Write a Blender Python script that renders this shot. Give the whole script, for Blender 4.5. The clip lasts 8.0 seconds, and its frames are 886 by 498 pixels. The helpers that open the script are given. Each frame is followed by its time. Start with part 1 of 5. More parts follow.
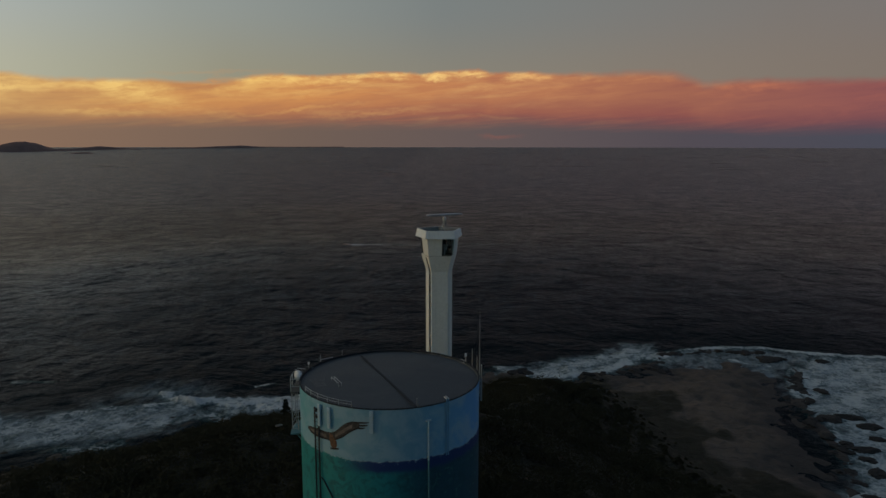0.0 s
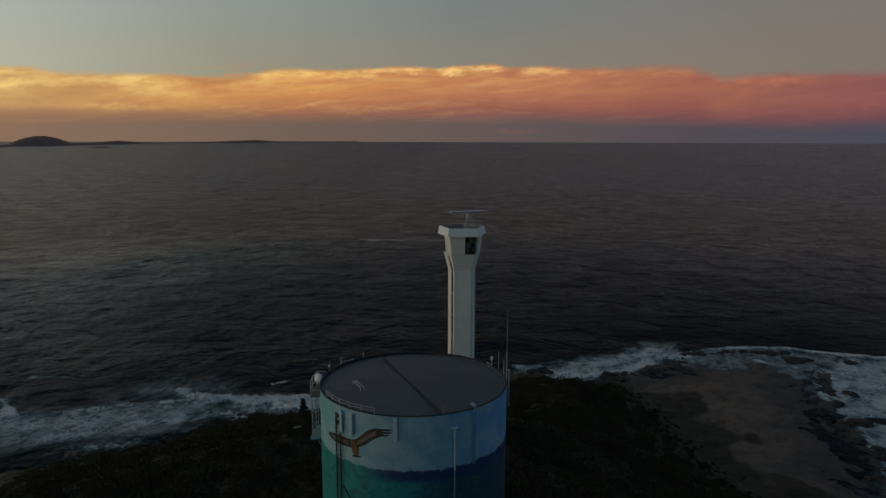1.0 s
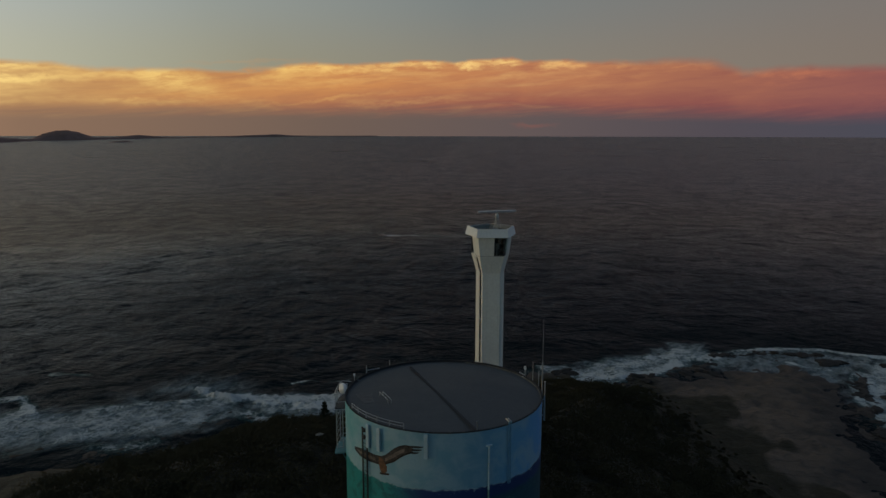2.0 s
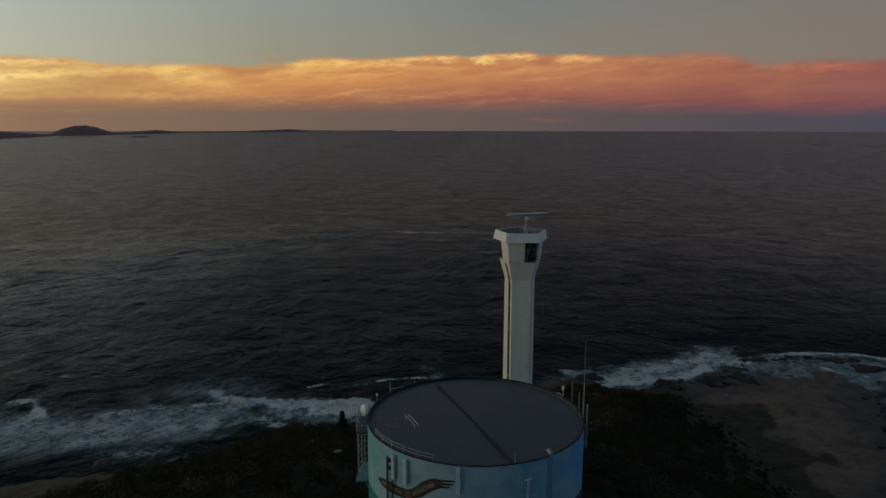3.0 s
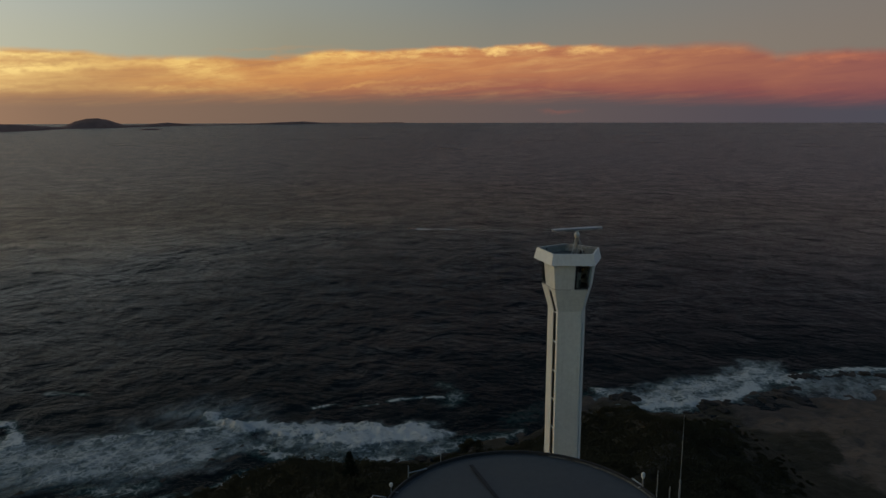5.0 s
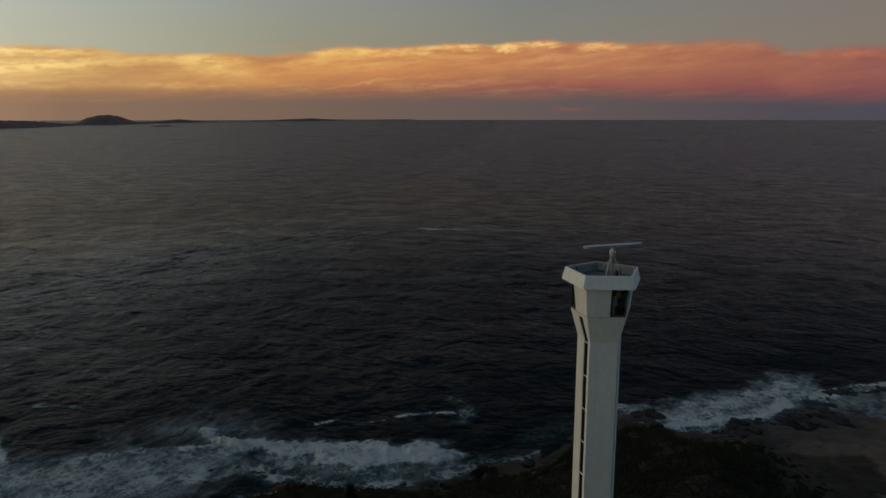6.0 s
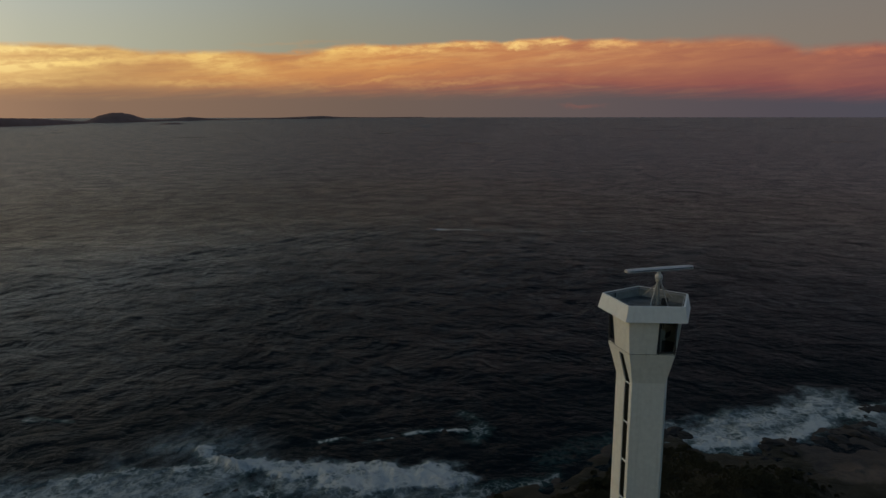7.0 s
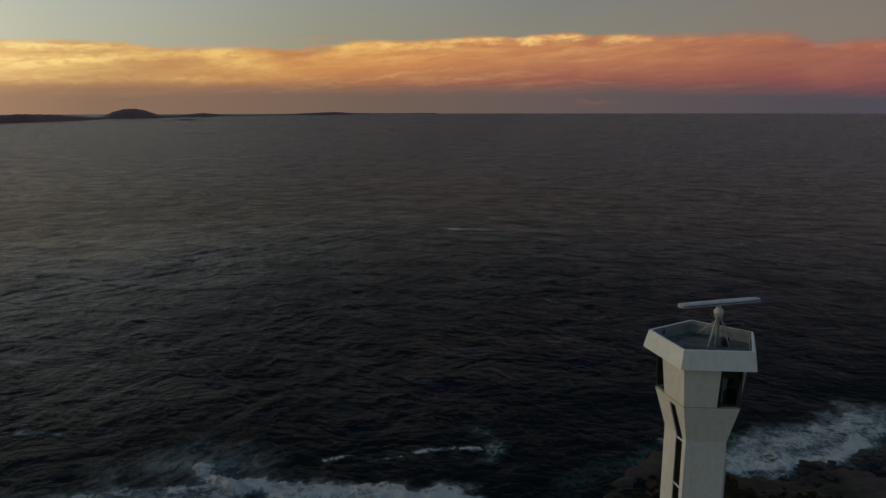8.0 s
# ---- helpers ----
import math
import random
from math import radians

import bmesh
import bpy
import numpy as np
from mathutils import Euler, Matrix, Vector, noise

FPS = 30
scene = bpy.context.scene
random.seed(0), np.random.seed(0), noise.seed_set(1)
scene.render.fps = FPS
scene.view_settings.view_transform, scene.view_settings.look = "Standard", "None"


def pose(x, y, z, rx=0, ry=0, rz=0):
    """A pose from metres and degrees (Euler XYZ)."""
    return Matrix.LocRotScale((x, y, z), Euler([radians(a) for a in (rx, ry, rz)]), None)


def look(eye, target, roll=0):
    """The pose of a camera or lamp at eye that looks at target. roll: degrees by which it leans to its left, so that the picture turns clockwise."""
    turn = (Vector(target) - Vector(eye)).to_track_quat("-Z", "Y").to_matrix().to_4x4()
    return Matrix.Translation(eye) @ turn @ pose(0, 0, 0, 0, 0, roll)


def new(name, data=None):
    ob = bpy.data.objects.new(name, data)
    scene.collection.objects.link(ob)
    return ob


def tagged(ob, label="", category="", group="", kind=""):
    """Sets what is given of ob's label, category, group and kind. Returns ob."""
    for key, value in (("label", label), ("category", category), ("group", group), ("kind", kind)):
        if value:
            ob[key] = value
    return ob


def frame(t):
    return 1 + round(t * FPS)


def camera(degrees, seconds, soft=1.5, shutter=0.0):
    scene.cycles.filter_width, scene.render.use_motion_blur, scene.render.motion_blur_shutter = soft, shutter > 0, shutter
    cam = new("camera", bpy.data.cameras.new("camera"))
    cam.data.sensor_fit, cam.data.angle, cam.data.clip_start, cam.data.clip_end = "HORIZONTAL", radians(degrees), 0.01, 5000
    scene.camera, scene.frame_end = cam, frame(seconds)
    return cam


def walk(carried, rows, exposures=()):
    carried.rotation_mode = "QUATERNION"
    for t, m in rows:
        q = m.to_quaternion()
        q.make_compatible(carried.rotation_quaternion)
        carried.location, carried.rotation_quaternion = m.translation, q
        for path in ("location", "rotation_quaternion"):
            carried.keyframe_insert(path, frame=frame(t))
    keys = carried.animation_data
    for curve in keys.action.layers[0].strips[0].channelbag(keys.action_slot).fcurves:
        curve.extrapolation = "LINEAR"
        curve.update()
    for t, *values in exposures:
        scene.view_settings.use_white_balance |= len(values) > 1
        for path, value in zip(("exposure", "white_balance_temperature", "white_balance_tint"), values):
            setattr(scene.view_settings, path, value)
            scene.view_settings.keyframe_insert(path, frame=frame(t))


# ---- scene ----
# camera and flight: seconds, eye (x, y, z above the sea), yaw, pitch, roll
cam = camera(65.18, 8.0, soft=1.5)
FLIGHT = [
    (0, 0.001, 0.000, 59.240, -0.000, -8.589, -0.064),
    (0.5, -0.568, 1.384, 59.163, 0.602, -8.800, -0.137),
    (1, -1.142, 2.859, 59.227, 1.230, -9.008, -0.142),
    (1.5, -1.813, 4.569, 59.347, 1.956, -9.244, -0.133),
    (3, -4.293, 12.393, 59.813, 3.901, -9.912, -0.056),
    (3.5, -5.171, 15.966, 59.887, 4.266, -10.080, -0.061),
    (4, -5.901, 19.928, 59.964, 4.371, -10.232, -0.092),
    (4.5, -6.546, 24.215, 59.958, 4.528, -10.414, 0.024),
    (6, -8.233, 38.229, 60.092, 5.658, -10.805, 0.026),
    (6.5, -8.847, 42.621, 60.167, 6.089, -10.912, -0.043),
    (7, -9.524, 46.886, 60.286, 6.479, -11.005, 0.065),
    (7.5, -10.100, 51.093, 60.430, 7.048, -11.165, -0.033),
    (8, -10.619, 55.237, 60.556, 7.508, -11.320, 0.066),
]
walk(cam, [(t, pose(x, y, z, 90 + p, r, w)) for t, x, y, z, w, p, r in FLIGHT], exposures=[(0.0, 0.0), (8.0, 0.0)])


# ---- node helpers ----
class Nodes:
    """Short hand for building node trees."""

    def __init__(self, tree):
        self.tree = tree
        tree.nodes.clear()

    def add(self, kind, **values):
        node = self.tree.nodes.new(kind)
        for key, value in values.items():
            setattr(node, key, value)
        return node

    def put(self, value, socket):
        if isinstance(value, bpy.types.NodeSocket):
            self.tree.links.new(value, socket)
        elif value is not None:
            socket.default_value = value

    def math(self, op, a, b=0.0, c=0.0, clamp=False):
        n = self.add("ShaderNodeMath", operation=op, use_clamp=clamp)
        for v, s in zip((a, b, c), n.inputs):
            self.put(v, s)
        return n.outputs[0]

    def step(self, v, lo, hi, out_lo=0.0, out_hi=1.0):
        n = self.add("ShaderNodeMapRange", interpolation_type="SMOOTHSTEP")
        for value, s in zip((v, lo, hi, out_lo, out_hi), n.inputs):
            self.put(value, s)
        return n.outputs[0]

    def ramp(self, v, stops, smooth=False):
        n = self.add("ShaderNodeValToRGB")
        n.color_ramp.interpolation = "EASE" if smooth else "LINEAR"
        el = n.color_ramp.elements
        while len(el) < len(stops):
            el.new(0.5)
        for e, (p, col) in zip(el, stops):
            e.position = p
            e.color = (*col, 1) if isinstance(col, tuple) else (col, col, col, 1)
        self.put(v, n.inputs[0])
        return n.outputs[0]

    def mix(self, f, a, b, blend="MIX"):
        n = self.add("ShaderNodeMix", data_type="RGBA", blend_type=blend)
        self.put(f, n.inputs[0])
        self.put((*a, 1) if isinstance(a, tuple) else a, n.inputs[6])
        self.put((*b, 1) if isinstance(b, tuple) else b, n.inputs[7])
        return n.outputs[2]

    def vec(self, x, y, z=0.0):
        n = self.add("ShaderNodeCombineXYZ")
        for v, s in zip((x, y, z), n.inputs):
            self.put(v, s)
        return n.outputs[0]

    def noise(self, v, scale, detail=4.0, rough=0.55, distort=0.0):
        n = self.add("ShaderNodeTexNoise")
        self.put(v, n.inputs["Vector"])
        for key, value in (("Scale", scale), ("Detail", detail), ("Roughness", rough), ("Distortion", distort)):
            n.inputs[key].default_value = value
        return n.outputs[0]


def lin(r, g, b):
    """Linear colour from 0..255 display values."""
    return tuple(((c / 255) / 12.92 if c / 255 <= 0.04045 else ((c / 255 + 0.055) / 1.055) ** 2.4) for c in (r, g, b))


# ---- sky: dusk, afterglow behind and to the west, a lit cloud bank over the sea ----
SUN_AZ, SUN_EL = -108.0, 2.0


def make_sky():
    world = bpy.data.worlds.new("dusk_sky")
    scene.world = world
    world.use_nodes = True
    n = Nodes(world.node_tree)
    split = n.add("ShaderNodeSeparateXYZ")
    n.put(n.add("ShaderNodeTexCoord").outputs["Generated"], split.inputs[0])
    x, y, z = split.outputs
    az = n.math("MULTIPLY", n.math("ARCTAN2", x, y), 180 / math.pi)
    el = n.math("MULTIPLY", n.math("ARCSINE", z), 180 / math.pi)
    u = n.math("MULTIPLY_ADD", az, 1 / 120, 0.5, clamp=True)          # -60 .. 60 degrees
    # air over the clouds
    low = n.ramp(u, [(0.0, lin(224, 214, 172)), (0.167, lin(198, 195, 172)), (0.2, lin(184, 183, 162)), (0.27, lin(168, 167, 147)), (0.36, lin(150, 146, 126)), (0.5, lin(136, 131, 118)),
                     (0.65, lin(132, 122, 111)), (0.78, lin(126, 115, 106)), (1.0, lin(124, 112, 112))])
    high = n.ramp(u, [(0.0, lin(208, 206, 184)), (0.167, lin(184, 190, 186)), (0.22, lin(169, 176, 173)), (0.33, lin(147, 153, 148)), (0.5, lin(122, 128, 127)), (0.72, lin(122, 117, 113)), (1.0, lin(116, 112, 118))])
    air = n.mix(n.step(el, 4.5, 11.0), low, high)
    upper = n.ramp(u, [(0.0, lin(232, 236, 228)), (0.2, lin(218, 222, 212)), (0.36, lin(94, 104, 112)), (0.5, lin(78, 89, 100)), (0.62, lin(114, 118, 124)), (0.75, lin(160, 160, 166)), (1.0, lin(150, 150, 158))])
    air = n.mix(n.step(el, 11.0, 26.0), air, upper)
    # upper edge of the bank: azimuth and elevation in degrees
    brim = [(-60, 4.7), (-42, 4.65), (-36.2, 4.72), (-31.0, 4.8), (-29.2, 4.52), (-26.2, 4.6), (-22.2, 4.74), (-20.3, 4.7), (-16.1, 4.92), (-15.0, 5.17), (-12.8, 5.36), (-10.6, 5.3), (-8.3, 5.4),
            (-4.5, 5.65), (-3.0, 5.62), (-1.6, 5.48), (-0.5, 5.74), (3.0, 5.86), (3.8, 5.54), (5.7, 5.62), (7.0, 5.68), (8.2, 5.54), (13.0, 5.38), (14.6, 5.52), (17.9, 5.42), (19.2, 5.0), (20.2, 4.52), (21.5, 4.6), (22.5, 4.74), (24.4, 4.74), (28.0, 4.5), (60, 4.1)]
    edge = n.ramp(u, [((a + 60) / 120, e / 8) for a, e in brim])
    billow = n.noise(n.vec(n.math("MULTIPLY", az, 0.3), n.math("MULTIPLY", el, 0.7)), 1.0, 5.0, 0.6)
    puff = n.noise(n.vec(n.math("MULTIPLY", az, 0.7), n.math("MULTIPLY", el, 1.3), 4.0), 1.0, 4.0, 0.6, 0.4)
    ruffle = n.math("MULTIPLY_ADD", billow, 0.34, n.math("MULTIPLY_ADD", puff, 0.3, -0.2))
    top = n.math("MULTIPLY_ADD", edge, 8.0, ruffle)
    gap = n.math("SUBTRACT", top, el)
    softness = n.ramp(u, [(0.0, 0.6), (0.2, 0.3), (0.26, 0.4), (0.36, 0.45), (0.41, 0.24), (0.55, 0.26), (0.6, 0.42), (0.66, 0.75), (0.7, 0.5), (1.0, 0.5)])
    cover = n.step(n.math("DIVIDE", gap, softness), -0.5, 1.0)
    # coordinates bent by wind, for the forms inside the bank
    bent = n.vec(n.math("MULTIPLY_ADD", n.math("SUBTRACT", billow, 0.5), 5.0, az), n.math("MULTIPLY_ADD", n.math("SUBTRACT", puff, 0.5), 1.0, el))

    def form(total, a, e, wide, tall, tilt, amount):
        """Adds one soft drawn-out form: centre, half sizes, tilt in degrees, weight."""
        m = n.add("ShaderNodeMapping", vector_type="TEXTURE")
        m.inputs["Location"].default_value = (a, e, 0)
        m.inputs["Rotation"].default_value = (0, 0, radians(tilt))
        m.inputs["Scale"].default_value = (wide, tall, 1)
        n.put(bent, m.inputs[0])
        far = n.add("ShaderNodeVectorMath", operation="LENGTH")
        n.put(m.outputs[0], far.inputs[0])
        return n.math("MULTIPLY_ADD", n.step(far.outputs["Value"], 1.5, 0.0), amount, total)

    # tilted streaks inside the bank
    tilt = n.math("MULTIPLY_ADD", az, -0.07, el)
    streak = n.noise(n.vec(n.math("MULTIPLY", az, 0.16), n.math("MULTIPLY", tilt, 1.1), 2.0), 1.0, 5.0, 0.56, 0.6)
    wisp = n.noise(n.vec(n.math("MULTIPLY", az, 0.2), n.math("MULTIPLY", tilt, 2.6), 9.0), 1.0, 5.0, 0.6, 0.9)
    tuft = n.noise(n.vec(n.math("MULTIPLY", az, 0.55), n.math("MULTIPLY", tilt, 2.4), 6.0), 1.0, 5.0, 0.62, 0.5)
    patchy = n.step(tuft, 0.3, 0.62, 0.35, 1.15)
    bright = n.math("MULTIPLY_ADD", n.step(streak, 0.4, 0.75), 0.3, -0.02)
    for a, e, wide, tall, lean, amount in (
            (-36.5, 4.42, 7.0, 0.26, 0.5, 0.7), (-35.5, 3.5, 7.5, 0.42, 5.0, 0.75), (-39.0, 2.9, 6.0, 0.9, 2.0, 0.6), (-35.0, 2.2, 5.0, 0.35, 2.0, 0.3),
            (-24.2, 4.1, 3.0, 0.6, 0.0, 0.7), (-23.0, 3.3, 3.4, 0.5, 0.0, 0.35), (-25.0, 2.3, 4.2, 0.24, 0.5, 0.5), (-20.5, 2.75, 3.6, 0.3, -3.0, 0.3),
            (-15.5, 4.3, 4.0, 0.42, 7.0, 0.45), (-11.6, 2.7, 5.4, 0.17, 7.0, 0.32), (-12.0, 3.9, 5.0, 0.45, 5.0, 0.25), (-6.0, 2.4, 4.0, 0.2, 6.0, 0.2),
            (-14.9, 4.95, 1.3, 0.36, 0.0, 0.6), (-12.5, 5.06, 1.6, 0.38, 0.0, 0.75), (-10.0, 4.98, 1.5, 0.34, 0.0, 0.6), (-7.3, 5.2, 1.8, 0.34, 3.0, 0.75), (-4.2, 5.42, 2.0, 0.3, 2.0, 0.8),
            (-0.4, 5.44, 1.2, 0.32, 0.0, 0.95), (2.3, 5.6, 1.6, 0.28, 3.0, 0.9), (6.8, 5.36, 1.7, 0.36, 0.0, 0.8), (15.6, 5.15, 2.8, 0.36, 0.0, 0.45), (23.6, 4.35, 3.4, 0.36, -2.0, 0.55), (11.0, 5.15, 2.2, 0.3, 0.0, 0.3)):
        bright = form(bright, a, e, wide, tall, lean, amount)
    bright = n.math("MULTIPLY", bright, patchy)
    shade = n.math("MULTIPLY_ADD", n.step(wisp, 0.42, 0.7), 0.5, 0.0)
    for a, e, wide, tall, lean, amount in (
            (-32.5, 4.08, 4.6, 0.16, 5.0, 0.5), (-28.4, 3.3, 3.4, 0.5, 3.0, 0.5), (-31.0, 2.55, 3.4, 0.4, 2.0, 0.4), (-19.6, 4.4, 3.2, 0.3, -2.0, 0.6), (-16.0, 3.1, 3.4, 0.3, 5.0, 0.3),
            (-8.0, 3.3, 5.5, 0.22, 6.0, 0.35), (-13.5, 2.3, 3.5, 0.2, 6.0, 0.35), (4.4, 5.1, 1.0, 0.36, 0.0, 0.3), (9.0, 3.1, 6.0, 0.2, 3.0, 0.4), (16.0, 2.7, 5.0, 0.2, 2.0, 0.3), (1.0, 2.95, 4.5, 0.18, 4.0, 0.3)):
        shade = form(shade, a, e, wide, tall, lean, amount)
    # a thin veil over the dip in the bank, and a pink puff low over the sea
    cover = n.math("MAXIMUM", cover, form(0.0, -18.0, 5.42, 5.0, 0.16, 3.3, 0.16))
    cover = n.math("SUBTRACT", cover, form(0.0, -19.4, 4.75, 2.6, 0.2, -2.0, 0.35), clamp=True)
    cover = n.math("MULTIPLY", cover, n.math("MULTIPLY", n.step(az, -95.0, -60.0), n.step(az, 100.0, 60.0)))
    crest = n.ramp(u, [(0.0, lin(255, 240, 176)), (0.167, lin(255, 226, 150)), (0.22, lin(252, 214, 132)), (0.3, lin(244, 204, 122)), (0.38, lin(242, 196, 114)), (0.46, lin(252, 208, 128)), (0.53, lin(248, 204, 128)), (0.57, lin(228, 170, 108)),
                       (0.62, lin(200, 138, 92)), (0.68, lin(194, 122, 88)), (0.78, lin(186, 106, 88)), (1.0, lin(160, 96, 98))])
    body = n.ramp(u, [(0.0, lin(254, 212, 136)), (0.167, lin(228, 180, 114)), (0.22, lin(205, 160, 102)), (0.3, lin(200, 143, 88)), (0.40, lin(205, 140, 84)), (0.53, lin(188, 124, 85)),
                      (0.66, lin(158, 100, 82)), (0.76, lin(141, 86, 84)), (1.0, lin(124, 82, 94))])
    under = n.ramp(u, [(0.0, lin(220, 172, 116)), (0.22, lin(168, 122, 86)), (0.40, lin(160, 104, 80)), (0.53, lin(148, 90, 78)),
                       (0.66, lin(134, 78, 77)), (0.76, lin(110, 71, 80)), (1.0, lin(98, 78, 96))])
    haze = n.ramp(u, [(0.0, lin(196, 154, 112)), (0.167, lin(158, 124, 98)), (0.22, lin(138, 110, 90)), (0.40, lin(112, 94, 84)), (0.53, lin(98, 86, 85)),
                      (0.66, lin(81, 75, 82)), (0.78, lin(72, 74, 86)), (1.0, lin(78, 80, 92))])
    cloud = n.mix(n.step(n.math("ADD", gap, n.math("MULTIPLY_ADD", streak, 1.8, -0.9)), 1.5, 3.6), body, under)
    cloud = n.mix(n.math("MULTIPLY", shade, 0.75, clamp=True), cloud, n.mix(0.3, under, body))
    amber = n.mix(0.5, crest, body)
    cloud = n.mix(n.math("MULTIPLY", bright, 1.0, clamp=True), cloud, n.mix(n.step(gap, 0.9, 2.4), crest, amber))
    foot = n.ramp(u, [(0.0, 0.5), (0.19, 0.44), (0.3, 0.56), (0.45, 0.56), (0.55, 0.6), (0.64, 0.46), (0.7, 0.3), (1.0, 0.25)])
    base = n.math("SUBTRACT", n.math("ADD", el, n.math("MULTIPLY_ADD", wisp, 0.8, -0.4)), n.math("MULTIPLY", foot, 2.0))
    cloud = n.mix(n.step(base, -0.15, 1.5), haze, cloud)
    cloud = n.mix(form(0.0, 4.5, 0.62, 1.6, 0.22, 0.0, 0.35), cloud, under)
    veil = n.step(el, 2.2, 0.9)
    view = n.mix(n.math("MAXIMUM", cover, veil), air, cloud)
    # the rest of the dome
    sky = n.add("ShaderNodeTexSky", sky_type="NISHITA", sun_disc=False, sun_elevation=radians(SUN_EL), sun_rotation=radians(SUN_AZ % 360),
                altitude=0.0, air_density=1.0, dust_density=2.0, ozone_density=1.5)
    dome = n.mix(1.0, sky.outputs[0], (0.138, 0.185, 0.225), "MULTIPLY")
    away = n.math("MAXIMUM", n.step(el, 16.0, 60.0), n.step(n.math("ABSOLUTE", az), 62.0, 110.0))
    full = n.mix(away, view, dome)
    back = n.add("ShaderNodeBackground")
    n.put(full, back.inputs[0])
    back.inputs[1].default_value = 1.0
    out = n.add("ShaderNodeOutputWorld")
    n.put(back.outputs[0], out.inputs[0])


make_sky()
sun_data = bpy.data.lights.new("sun", "SUN")
sun_data.energy, sun_data.angle, sun_data.color = 0.125, radians(25), (1.0, 0.98, 0.91)
sun = new("sun", sun_data)
sun.matrix_world = look((0, 0, 0), (-math.sin(radians(SUN_AZ)), -math.cos(radians(SUN_AZ)), -math.tan(radians(5))))


# ---- materials ----
def surface(name, base, rough=0.6, spec=0.5, metal=0.0, grain=(8.0, 0.06), stain=(0.6, 0.12), bump=0.1, bump_scale=20.0, stain_to=None, streaks=0.0, coords="Object"):
    """A painted, mineral or plant surface with fine grain and large stains."""
    m = bpy.data.materials.new(name)
    m.use_nodes = True
    n = Nodes(m.node_tree)
    pos = n.add("ShaderNodeTexCoord").outputs[coords]
    fine = n.noise(pos, grain[0], 5.0, 0.6)
    broad = n.noise(pos, stain[0], 4.0, 0.6, 0.4)
    col = n.mix(n.step(fine, 0.25, 0.75), tuple(c * (1 - grain[1] * 2) for c in base), tuple(min(1, c * (1 + grain[1])) for c in base))
    dirt = stain_to or tuple(c * 0.6 for c in base)
    col = n.mix(n.math("MULTIPLY", n.step(broad, 0.42, 0.72), stain[1] * 3, clamp=True), col, dirt)
    if streaks:
        s = n.add("ShaderNodeMapping")
        s.inputs["Scale"].default_value = (3.0, 3.0, 0.12)
        n.put(pos, s.inputs[0])
        col = n.mix(n.math("MULTIPLY", n.step(n.noise(s.outputs[0], 1.0, 4.0, 0.65), 0.5, 0.8), streaks), col, dirt)
    shader = n.add("ShaderNodeBsdfPrincipled")
    n.put(col, shader.inputs["Base Color"])
    n.put(n.step(broad, 0.2, 0.8, max(0, rough - 0.08), min(1, rough + 0.08)), shader.inputs["Roughness"])
    shader.inputs["Metallic"].default_value = metal
    shader.inputs["Specular IOR Level"].default_value = spec
    if bump:
        b = n.add("ShaderNodeBump")
        b.inputs["Strength"].default_value, b.inputs["Distance"].default_value = bump, 0.05
        n.put(n.noise(pos, bump_scale, 4.0, 0.6), b.inputs["Height"])
        n.put(b.outputs[0], shader.inputs["Normal"])
    out = n.add("ShaderNodeOutputMaterial")
    n.put(shader.outputs[0], out.inputs[0])
    return m


def attribute(n, name):
    a = n.add("ShaderNodeAttribute", attribute_type="GEOMETRY", attribute_name=name)
    return a.outputs["Fac"]


